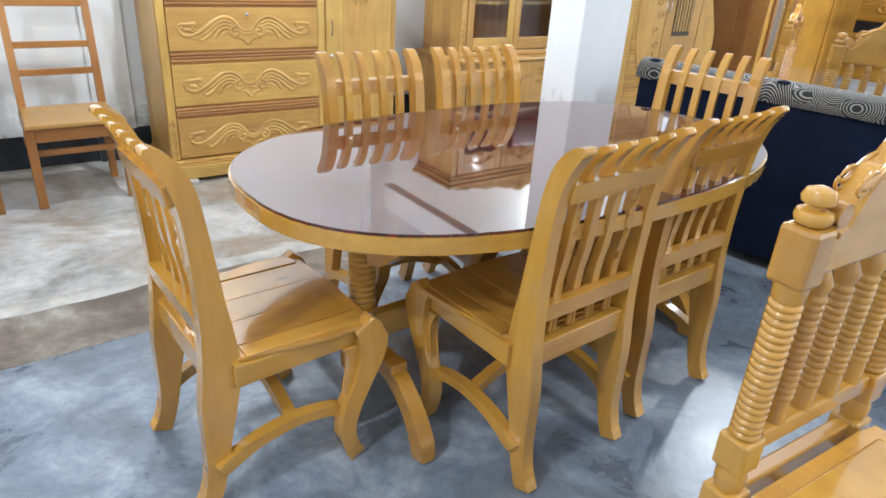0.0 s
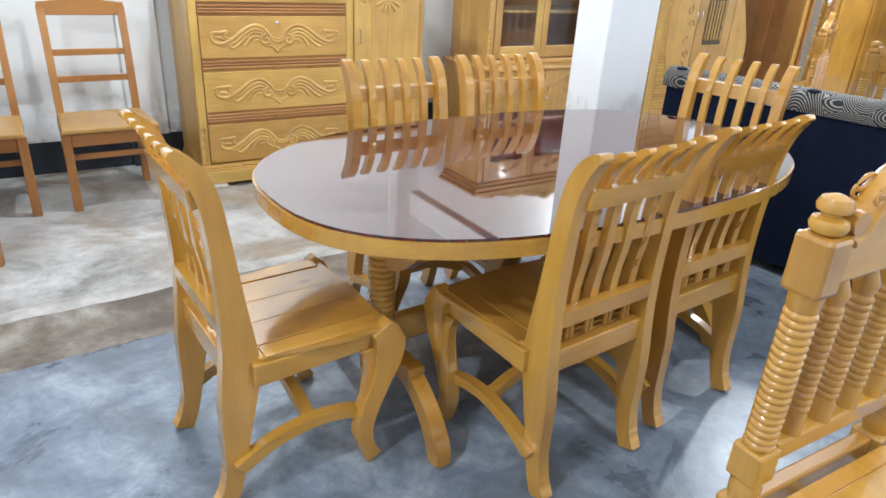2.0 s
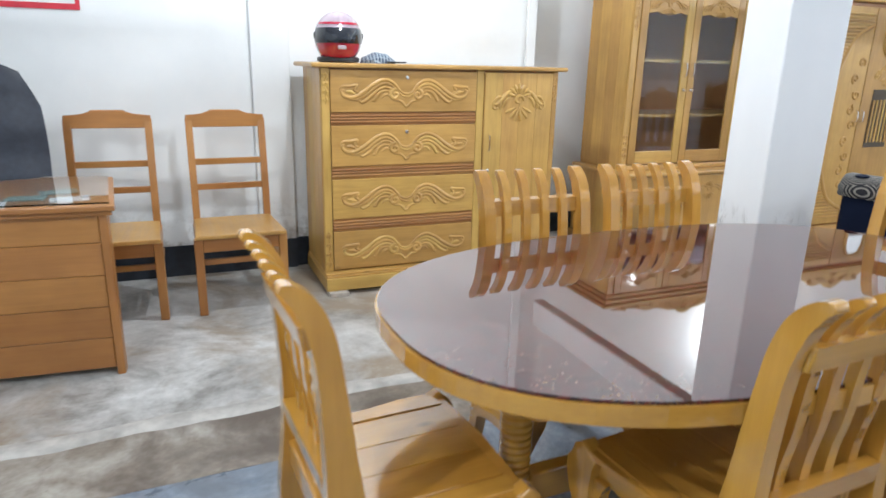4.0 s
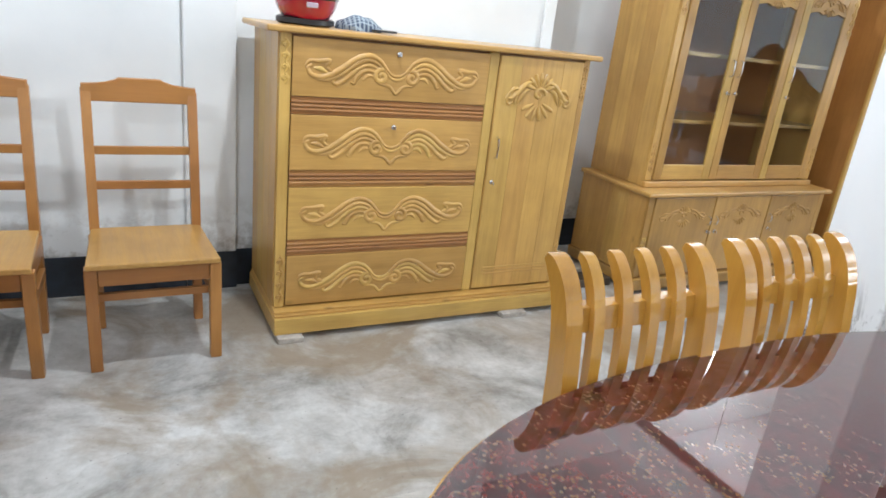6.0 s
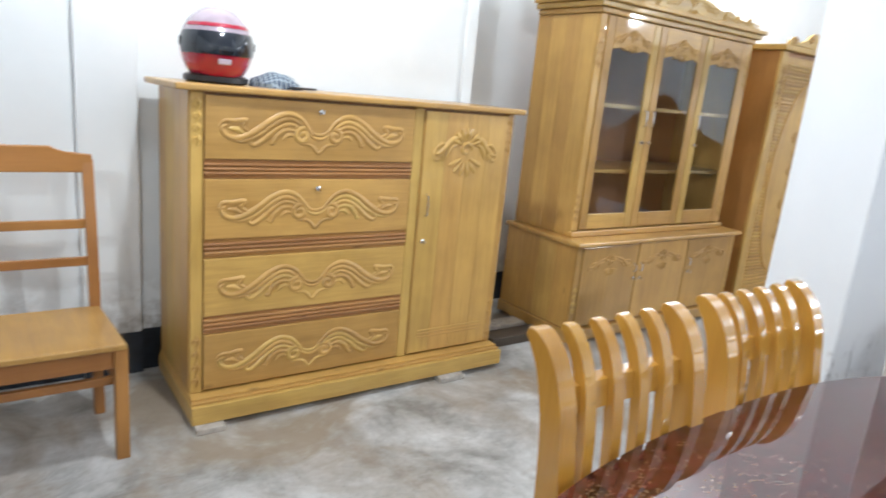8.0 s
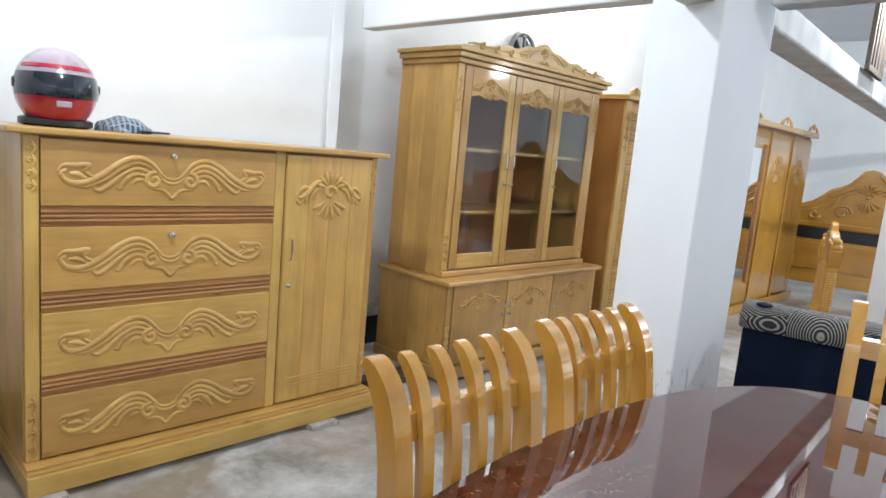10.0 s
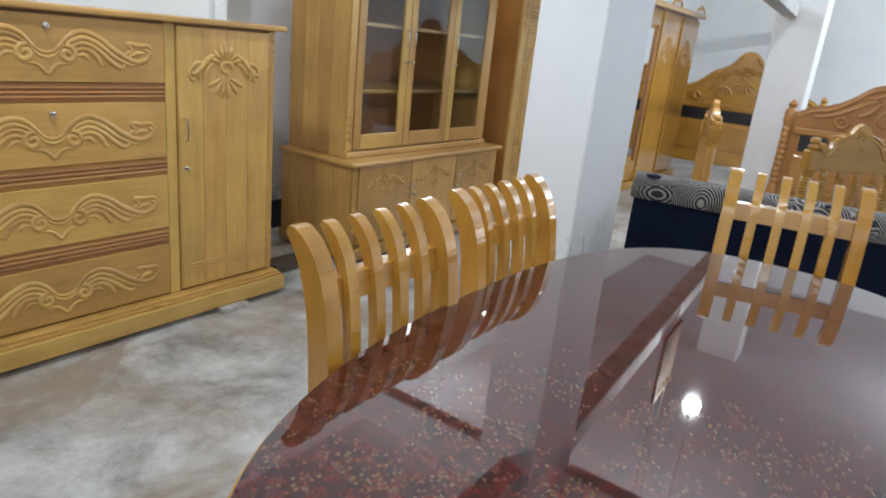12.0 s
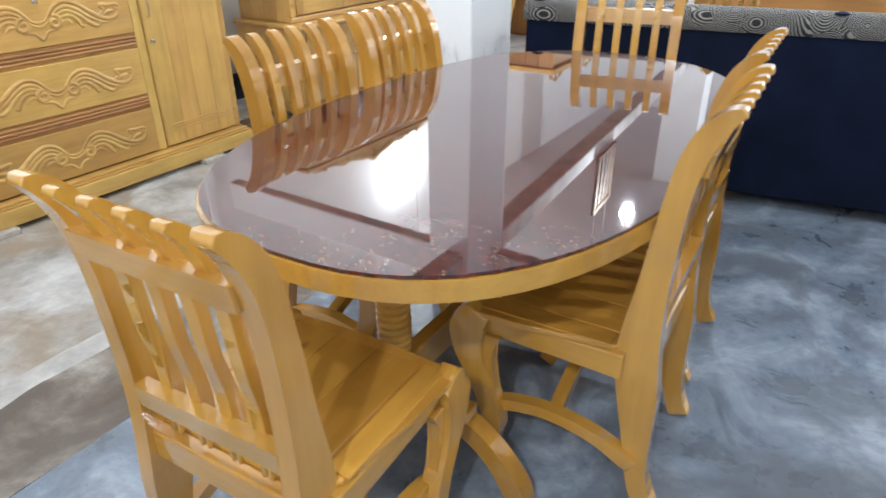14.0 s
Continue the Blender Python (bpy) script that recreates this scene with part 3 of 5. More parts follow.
def dining_chair(m):
    c = thing("dining_chair", "varnished yellow wooden dining chair with scrolled back slats", "chair", m, "chairs round the table")
    w = 0.202
    for side in (-1, 1):
        x = side * (w - 0.02)
        smooth(part("back_post", plate(ribbon(BACK, 8), x - 0.019, x + 0.019, "yz", 0.013, None, 4), "goldz", c), 75)
        xf = side * (w + 0.02)
        smooth(part("front_leg", plate(ribbon(FRONT, 5), xf - 0.022, xf + 0.022, "yz", 0.010, None, 3), "goldz", c), 50)
        part("side_rail", plate([(-0.15, 0.365), (0.185, 0.375), (0.195, 0.43), (-0.15, 0.43)], side * (w + 0.002) - 0.014, side * (w + 0.002) + 0.014, "yz", 0.004), "goldy", c)
        bow = [(-0.205, 0.125, 0.020), (-0.11, 0.172, 0.017), (0.0, 0.192, 0.016), (0.09, 0.182, 0.016), (0.152, 0.16, 0.018)]
        smooth(part("side_stretcher", plate(ribbon(bow, 6), side * (w + 0.0) - 0.016, side * (w + 0.0) + 0.016, "yz", 0.006), "goldy", c), 50)
        part("knee_bracket", plate([(0.130, 0.38), (0.19, 0.38), (0.185, 0.28), (0.155, 0.19), (0.128, 0.195), (0.140, 0.22), (0.152, 0.30), (0.15, 0.345)], side * (w + 0.015) - 0.014, side * (w + 0.015) + 0.014, "yz", 0.003), "goldz", c)
    bow = [(-0.19, 0.185, 0.016), (-0.09, 0.225, 0.016), (0.0, 0.238, 0.016), (0.09, 0.225, 0.016), (0.19, 0.185, 0.016)]
    smooth(part("cross_stretcher", plate(ribbon(bow, 6), -0.02, 0.012, "xz", 0.005), "goldx", c), 50)
    for k in range(4):
        x = -0.108 + 0.072 * k
        smooth(part("slat", plate(ribbon(SLAT, 8), x - 0.0135, x + 0.0135, "yz", 0.009, None, 3), "goldz", c), 75)
        peg = bmesh.new()
        for dx in (-0.008, 0.008):
            lathe([(0.005, 0.458), (0.0065, 0.47), (0.0065, 0.50), (0.006, 0.514)], 8, peg, (x + dx, -0.188, 0))
        part("slat_peg", peg, "goldz", c)
    part("top_rail", plate([(-0.241, 0.84), (-0.214, 0.836), (-0.222, 0.886), (-0.249, 0.89)], -0.168, 0.168, "yz", 0.006), "goldx", c)
    part("lower_rail", plate([(-0.212, 0.515), (-0.182, 0.515), (-0.186, 0.563), (-0.216, 0.563)], -0.168, 0.168, "yz", 0.006), "goldx", c)
    part("rear_rail", box(-0.168, 0.168, -0.205, -0.175, 0.375, 0.445, 0.005), "goldx", c)
    part("front_rail", plate([(-0.185, 0.43), (-0.185, 0.375), (-0.1, 0.39), (0.0, 0.40), (0.1, 0.39), (0.185, 0.375), (0.185, 0.43)], 0.170, 0.197, "xz", 0.004), "goldx", c)
    seat = [(-0.164, -0.173), (0.164, -0.173), (0.21, -0.125), (0.238, 0.1), (0.242, 0.20), (0.2, 0.222), (0.0, 0.23), (-0.2, 0.222), (-0.242, 0.20), (-0.238, 0.1), (-0.21, -0.125)]
    part("seat_board", plate(seat, 0.431, 0.446, "xy", 0.005), "goldy", c)
    strips = [(-0.218, -0.168, -0.12, 0.2), (0.168, 0.218, -0.12, 0.2), (-0.160, -0.0545, -0.155, 0.195), (-0.0535, 0.0535, -0.155, 0.195), (0.0545, 0.160, -0.155, 0.195)]
    for x0, x1, y0, y1 in strips:
        part("plank", box(x0, x1, y0, y1, 0.4445, 0.4505 if abs(x0 + x1) > 0.3 else 0.4495, 0.0012, None, 1), "goldy", c)
    return c


def facing(x, y, z, degrees):
    """A pose whose local +y looks along the given compass of the plan (0: +x, 90: +y)."""
    return pose(x, y, z, 0, 0, degrees - 90)


first_chair = dining_chair(facing(1.584, 2.505, 0, 3.3) @ Matrix.Diagonal((1, 1, 0.957, 1)))
tagged(first_chair, "varnished yellow wooden dining chair at the table's end")
for x, y, turn in ((2.262, 2.18, 93), (2.775, 2.232, 92.5), (2.28, 2.90, -89.6), (2.775, 2.912, -90)):
    tagged(copy_thing(first_chair, facing(x, y, 0, turn) @ Matrix.Diagonal((1, 1, 1.02, 1))), "varnished yellow wooden dining chair pushed under the table's side")
tagged(copy_thing(first_chair, facing(3.339, 2.544, 0, 192.2) @ Matrix.Diagonal((1, 1, 1.06, 1))), "varnished yellow wooden dining chair turned at the table's far end")


# ---- chairs with ringed spindles ----
def spindle_chair(m, label):
    c = thing("spindle_chair", label, "chair", m, "spindle-back chairs")
    w, back = 0.215, -0.20
    for side in (-1, 1):
        prof = [(0.022, 0.0), (0.026, 0.04), (0.026, 0.36), (0.03, 0.40), (0.026, 0.42), (0.024, 0.46), (0.028, 0.47), (0.028, 0.49), (0.024, 0.50)]
        prof += rings(0.575, 0.845, 0.027, 19) + [(0.026, 0.85), (0.028, 0.885)]
        smooth(part("back_post", lathe(prof, 16, at=(side * w, back, 0)), "goldz", c, "turned post with stacked rings"), 45)
        part("post_block", box(side * w - 0.029, side * w + 0.029, back - 0.029, back + 0.029, 0.505, 0.575, 0.006), "goldz", c)
        part("post_block", box(side * w - 0.031, side * w + 0.031, back - 0.031, back + 0.031, 0.875, 0.975, 0.009), "goldz", c)
        part("seat_block", box(side * w - 0.031, side * w + 0.031, back - 0.031, back + 0.031, 0.37, 0.455, 0.006), "goldz", c)
        knob = [(0.014, 0.972), (0.026, 0.979), (0.029, 0.989), (0.026, 0.998), (0.014, 1.002), (0.014, 1.006), (0.024, 1.011), (0.026, 1.019), (0.021, 1.030), (0.005, 1.036)]
        smooth(part("finial", lathe(knob, 16, at=(side * w, back, 0)), "goldz", c, "turned finial"), 45)
        legp = [(0.018, 0.0), (0.028, 0.03), (0.02, 0.06)] + rings(0.08, 0.28, 0.027, 11) + [(0.022, 0.29), (0.03, 0.32), (0.03, 0.41)]
        smooth(part("front_leg", lathe(legp, 14, at=(side * w, 0.2, 0)), "goldz", c), 45)
        part("side_rail", box(side * w - 0.014, side * w + 0.014, back + 0.034, 0.17, 0.37, 0.425, 0.004), "goldy", c)
        part("side_stretcher", box(side * w - 0.012, side * w + 0.012, back + 0.026, 0.175, 0.18, 0.21, 0.004), "goldy", c)
        smooth(part("roll", tube([(side * 0.178, back - 0.028, 0.992), (side * 0.178, back + 0.028, 0.992)], [0.02, 0.02], None, 12, 1, "z"), "goldx", c), 45)
    for k in range(4):
        x = -0.129 + 0.086 * k
        prof = [(0.020, 0.575), (0.019, 0.62)] + rings(0.625, 0.835, 0.0205, 15) + [(0.017, 0.84), (0.022, 0.858), (0.011, 0.885)]
        smooth(part("spindle", lathe(prof, 14, at=(x, back, 0)), "goldz", c, "turned spindle with stacked rings"), 45)
    part("lower_rail", box(-0.183, 0.183, back - 0.018, back + 0.018, 0.535, 0.577, 0.005), "goldx", c)
    part("rear_rail", box(-0.184, 0.184, back - 0.016, back + 0.016, 0.375, 0.452, 0.005), "goldx", c)
    part("front_rail", box(-0.185, 0.185, 0.186, 0.212, 0.37, 0.425, 0.004), "goldx", c)
    crest = [(-0.183, 0.885), (0.183, 0.885), (0.183, 0.965)]
    arch = glide([(0.183, 0.965), (0.15, 0.975), (0.125, 1.02), (0.09, 1.052), (0.05, 1.06), (0.03, 1.10), (0.0, 1.115)], 4)
    crest += [tuple(p) for p in arch[1:]] + [(-p[0], p[1]) for p in arch[-2:0:-1]] + [(-0.183, 0.965)]
    part("crest_rail", plate(crest, back - 0.017, back + 0.017, "xz", 0.006), "goldx", c, "carved crest rail")
    for y in (back - 0.017, back + 0.017):
        carve = shell_carving(0, 1.045, y, 0.30, 0.11)
        for side in (-1, 1):
            stroke(carve, [(side * px, pz) for px, pz in ((0.165, 0.955), (0.14, 0.965), (0.115, 1.005), (0.085, 1.035))], 0.007, 0.005, y, 0.9)
        smooth(part("carving", carve, "goldx", c, "carved shell and scrolls"), 50)
    seat = [(-0.18, -0.165), (0.18, -0.165), (0.24, -0.16), (0.25, 0.225), (0.0, 0.245), (-0.25, 0.225), (-0.24, -0.16)]
    part("seat", plate(seat, 0.426, 0.448, "xy", 0.006), "goldy", c)
    part("seat_panel", box(-0.19, 0.19, -0.13, 0.19, 0.4485, 0.4535, 0.004), "goldy", c)
    return c


spindle_chair(facing(2.272, 1.21, 0, -93), "yellow wooden chair with ringed spindles and carved crest")
spindle_chair(facing(5.16, 2.70, 0, 42), "yellow wooden chair with ringed spindles behind the sofa")
spindle_chair(facing(5.69, 3.20, 0, -69), "yellow wooden chair with ringed spindles near the pillar")


# ---- plain chairs along the wall ----
def wall_chair(m, label):
    c = thing("wooden_chair", label, "chair", m, "chairs along the wall")
    for side in (-1, 1):
        x = side * 0.195
        post = [(0.16, 0.0, 0.018), (0.185, 0.2, 0.02), (0.19, 0.42, 0.02), (0.205, 0.62, 0.018), (0.235, 0.85, 0.016), (0.255, 0.995, 0.015)]
        part("back_post", plate(ribbon(post, 4), x - 0.018 - side * 0.004, x + 0.018 - side * 0.004, "yz", 0.004), "redz", c)
        part("front_leg", box(side * 0.21 - 0.021, side * 0.21 + 0.021, -0.215, -0.173, 0, 0.418, 0.004), "redz", c)
        part("side_rail", box(side * 0.203 - 0.012, side * 0.203 + 0.012, -0.172, 0.172, 0.35, 0.418, 0.003), "redy", c)
        part("side_stretcher", box(side * 0.205 - 0.011, side * 0.205 + 0.011, -0.172, 0.165, 0.25, 0.285, 0.003), "redy", c)
    part("front_rail", box(-0.188, 0.188, -0.206, -0.182, 0.345, 0.418, 0.003), "redx", c)
    part("front_stretcher", box(-0.193, 0.193, -0.14, -0.118, 0.255, 0.285, 0.003), "redx", c)
    part("rear_rail", box(-0.172, 0.172, 0.178, 0.2, 0.35, 0.418, 0.003), "redx", c)
    part("seat", plate([(-0.225, -0.235), (0.225, -0.235), (0.205, 0.185), (-0.205, 0.185)], 0.419, 0.441, "xy", 0.005), "tany", c, "pale yellow plank seat")
    for z, h in ((0.615, 0.034), (0.755, 0.034)):
        y = 0.205 + (z - 0.62) * 0.13
        part("back_slat", box(-0.174, 0.174, y - 0.009, y + 0.009, z - h / 2, z + h / 2, 0.003), "redx", c)
    crest = [(-0.205, 0.945), (0.205, 0.945), (0.205, 1.012), (0.12, 1.015), (0.09, 1.03), (0.075, 1.04), (-0.075, 1.04), (-0.09, 1.03), (-0.12, 1.015), (-0.205, 1.012)]
    part("crest_rail", plate(crest, 0.238, 0.268, "xz", 0.004), "redx", c)
    return c


wall_chair(pose(1.46, 4.852, 0, 0, 0, 1) @ LOW, "reddish-brown plain wooden chair with a pale seat against the wall")
wall_chair(pose(0.865, 4.86, 0, 0, 0, -2) @ LOW, "reddish-brown plain wooden chair beside the desk against the wall")


# ---- chest of drawers ----
def lever_handle(name, x, y, z, parent, height=0.07):
    bm = tube([(x, y + 0.002, z + height / 2), (x, y - 0.018, z + height / 2 - 0.006), (x, y - 0.022, z), (x, y - 0.018, z - height / 2 + 0.006), (x, y + 0.002, z - height / 2)],
              [0.006, 0.005, 0.0045, 0.005, 0.006], None, 8, 1, "x")
    return smooth(part(name, bm, "chrome", parent, "small chrome bow handle"))


def lock(x, y, z, parent):
    bm = tube([(x, y + 0.002, z), (x, y - 0.012, z), (x, y - 0.014, z)], [0.010, 0.010, 0.005], None, 12, 1, "z")
    box(x - 0.002, x + 0.002, y - 0.032, y - 0.013, z - 0.008, z + 0.006, 0, bm)
    return part("lock", bm, "chrome", parent, "chrome lock with its key")


def chest():
    t = thing("chest_of_drawers", "pale yellow wooden chest with four carved drawers and a door", "chest of drawers", Matrix.Diagonal((1, 1, 0.985, 1)))
    x0, x1, y, yb = 1.93, 3.392, 4.80, 5.27
    part("side_panel", box(x0, x0 + 0.02, y + 0.012, yb, 0.12, 1.272, 0.003), "tanz", t)
    part("side_panel", box(x1 - 0.02, x1, y + 0.012, yb, 0.12, 1.272, 0.003), "tanz", t)
    for k in range(4):
        d0 = y + 0.014 + (yb - y - 0.014) * k / 4
        part("side_board", box(x0 - 0.004, x0 - 0.0005, d0, d0 + (yb - y - 0.014) / 4 - 0.0012, 0.122, 1.271, 0.001, None, 1), "tanz", t)
    part("back_panel", box(x0 + 0.021, x1 - 0.021, yb - 0.012, yb, 0.12, 1.27), "tanz", t)
    part("carcass", box(x0 + 0.021, x1 - 0.021, y + 0.016, yb - 0.013, 0.121, 1.271), "redx", t)
    part("top_board", box(x0 - 0.055, x1 + 0.05, y - 0.03, yb + 0.02, 1.2725, 1.297, 0.007), "tanx", t)
    plinth = part("plinth", box(x0 - 0.014, x1 + 0.02, y - 0.085, yb + 0.005, 0.026, 0.100, 0.004), "tanx", t)
    part("plinth_moulding", box(x0 - 0.010, x1 + 0.014, y - 0.070, yb, 0.1005, 0.109, 0.003), "tanx", plinth)
    part("plinth_moulding", box(x0 - 0.007, x1 + 0.008, y - 0.050, yb, 0.1095, 0.119, 0.003), "tanx", plinth)
    for xs, xe in ((x0, x0 + 0.045), (2.845, 2.892), (x1 - 0.035, x1)):
        part("stile", box(xs, xe, y, y + 0.015, 0.12, 1.272, 0.003), "tanz", t)
    for cx in (x0 + 0.022, x1 - 0.018):
        smooth(part("corner_carving", corner_carving(cx, 1.08, 1.25, y, 0.034), "tanz", t, "carved leaf strip"))
        smooth(part("corner_carving", corner_carving(cx, 0.14, 0.36, y, 0.034), "tanz", t, "carved leaf strip"))
    zs = [(1.035, 1.262), (0.735, 0.962), (0.432, 0.660), (0.128, 0.357)]
    for k, (z0, z1) in enumerate(zs):
        d = part("drawer", box(1.978, 2.842, y - 0.006, y + 0.015, z0, z1, 0.003), "tanx", t, "carved drawer front")
        for scroll in drawer_carving(2.41, (z0 + z1) / 2 - 0.005, y - 0.006, 1.03):
            smooth(part("carved_scroll", scroll, "tanx", d), 60)
        if k < 2:
            lock(2.41, y - 0.006, z1 - 0.036, d)
        if k:
            zr0, zr1 = z1 + 0.012, zs[k - 1][0] - 0.012
            r = part("rail", box(1.978, 2.842, y + 0.002, y + 0.015, z1 + 0.002, zs[k - 1][0] - 0.002), "midx", t, "reddish beaded rail")
            for j in range(3):
                z = zr0 + (zr1 - zr0) * (j + 0.5) / 3
                smooth(part("bead", tube([(1.978, y + 0.003, z), (2.842, y + 0.003, z)], [0.0085, 0.0085], None, 8), "midx", r))
    door = part("door", box(2.896, 3.354, y - 0.004, y + 0.015, 0.128, 1.262, 0.003), "tanz", t, "plain door with a carved shell")
    for k in range(4):
        a = 2.90 + 0.1135 * k
        part("board", box(a, a + 0.1125, y - 0.0065, y - 0.0042, 0.13, 1.26, 0.001, None, 1), "tanz", door)
    smooth(part("carving", shell_carving(3.125, 1.115, y - 0.007, 0.36, 0.23), "tanz", door, "carved shell and leaf sprays"), 60)
    for z in (0.205, 0.222, 0.239):
        part("bead", tube([(2.945, y - 0.004, z), (3.32, y - 0.004, z)], [0.005, 0.005], None, 6), "tanx", door)
    lever_handle("handle", 2.93, y - 0.004, 0.845, door, 0.10)
    lock(2.925, y - 0.004, 0.68, door)
    return t


chest()
for x, y, w in ((1.98, 4.72, 0.11), (3.10, 4.72, 0.14)):
    tagged(part("packing_block", box(x - w / 2, x + w / 2, y - 0.04, y + 0.10, 0.0, 0.0255, 0.004), "brick"), "thin pale block under the chest's plinth", "block", "blocks under furniture")


# ---- things on the chest ----
def helmet(m):
    t = thing("helmet", "red and silver full-face motorcycle helmet with dark visor", "helmet", m)

    def shell(z_low, z_high, a0, a1, grow):
        """A piece of an egg-shaped shell between two heights and two bearings (front is -y)."""
        bm = bmesh.new()
        nu, nv = 28, 12
        rows = []
        for j in range(nv + 1):
            z = z_low + (z_high - z_low) * j / nv
            k = max(0.0, 1 - ((z - 0.125) / 0.132) ** 2) ** 0.5
            ring = []
            for i in range(nu + 1):
                a = radians(a0 + (a1 - a0) * i / nu)
                chin = 1.0 + 0.10 * max(0, math.cos(a)) * (1 if z < 0.12 else max(0, 1 - (z - 0.12) / 0.06))
                ring.append(bm.verts.new((math.sin(a) * (0.118 + grow) * k, -math.cos(a) * (0.14 + grow) * k * chin, z)))
            rows.append(ring)
        for r, s in zip(rows, rows[1:]):
            for i in range(nu):
                bm.faces.new((r[i], r[i + 1], s[i + 1], s[i]))
        bmesh.ops.remove_doubles(bm, verts=bm.verts[:], dist=0.0005)
        bmesh.ops.solidify(bm, geom=bm.faces[:], thickness=-0.006)
        return bm

    smooth(part("chin_bar", shell(0.02, 0.098, -180, 180, 0.0), "helmet_red", t, "glossy red lower shell"))
    smooth(part("crown", shell(0.160, 0.2569, -180, 180, 0.0), "helmet_silver", t, "silver and black upper shell"))
    smooth(part("rear_shell", shell(0.098, 0.160, 75, 285, 0.0), "helmet_silver", t, "dark silver rear shell"))
    smooth(part("visor", shell(0.098, 0.170, -76, 76, 0.004), "visor", t, "dark smoked visor"))
    smooth(part("brow_stripe", shell(0.186, 0.197, -70, 70, 0.003), "helmet_red", t, "red stripe"))
    smooth(part("neck_roll", lathe([(0.095, 0.0), (0.112, 0.006), (0.112, 0.024), (0.10, 0.03)], 24), "plastic", t, "black neck padding"))
    vent = box(-0.022, 0.022, -0.166, -0.156, 0.065, 0.085, 0.004)
    part("chin_vent", vent, "helmet_silver", t)
    for s in (-1, 1):
        smooth(part("visor_pivot", tube([(s * 0.108, -0.02, 0.135), (s * 0.128, -0.02, 0.135)], [0.02, 0.016], None, 14, 1, "z"), "plastic", t))
    return t


helmet(pose(2.085, 5.04, 1.278, 0, 0, -6) @ Matrix.Scale(1.06, 4))


def cap(m):
    """A soft checked cap: a low crumpled crown with a stiff peak."""
    t = thing("cap", "blue and white checked cloth cap lying on the chest", "cap", m)
    bm = bmesh.new()
    bmesh.ops.create_uvsphere(bm, u_segments=24, v_segments=12, radius=1)
    for v in bm.verts:
        n = noise.noise(v.co * 2.2)
        v.co = Vector((v.co.x * 0.10, v.co.y * 0.085, max(0, v.co.z) * 0.058)) * (1 + 0.16 * n)
    smooth(part("crown", bm, "plaid", t))
    peak = [(0.04, -0.08), (0.10, -0.085), (0.155, -0.05), (0.165, 0.0), (0.14, 0.03), (0.09, 0.03)]
    part("peak", plate([tuple(p) for p in glide(peak, 4)], 0.004, 0.012, "xy", 0.002), "plastic", t, "dark stiff peak")
    return t


cap(pose(2.31, 5.02, 1.278, 0, 0, -8))


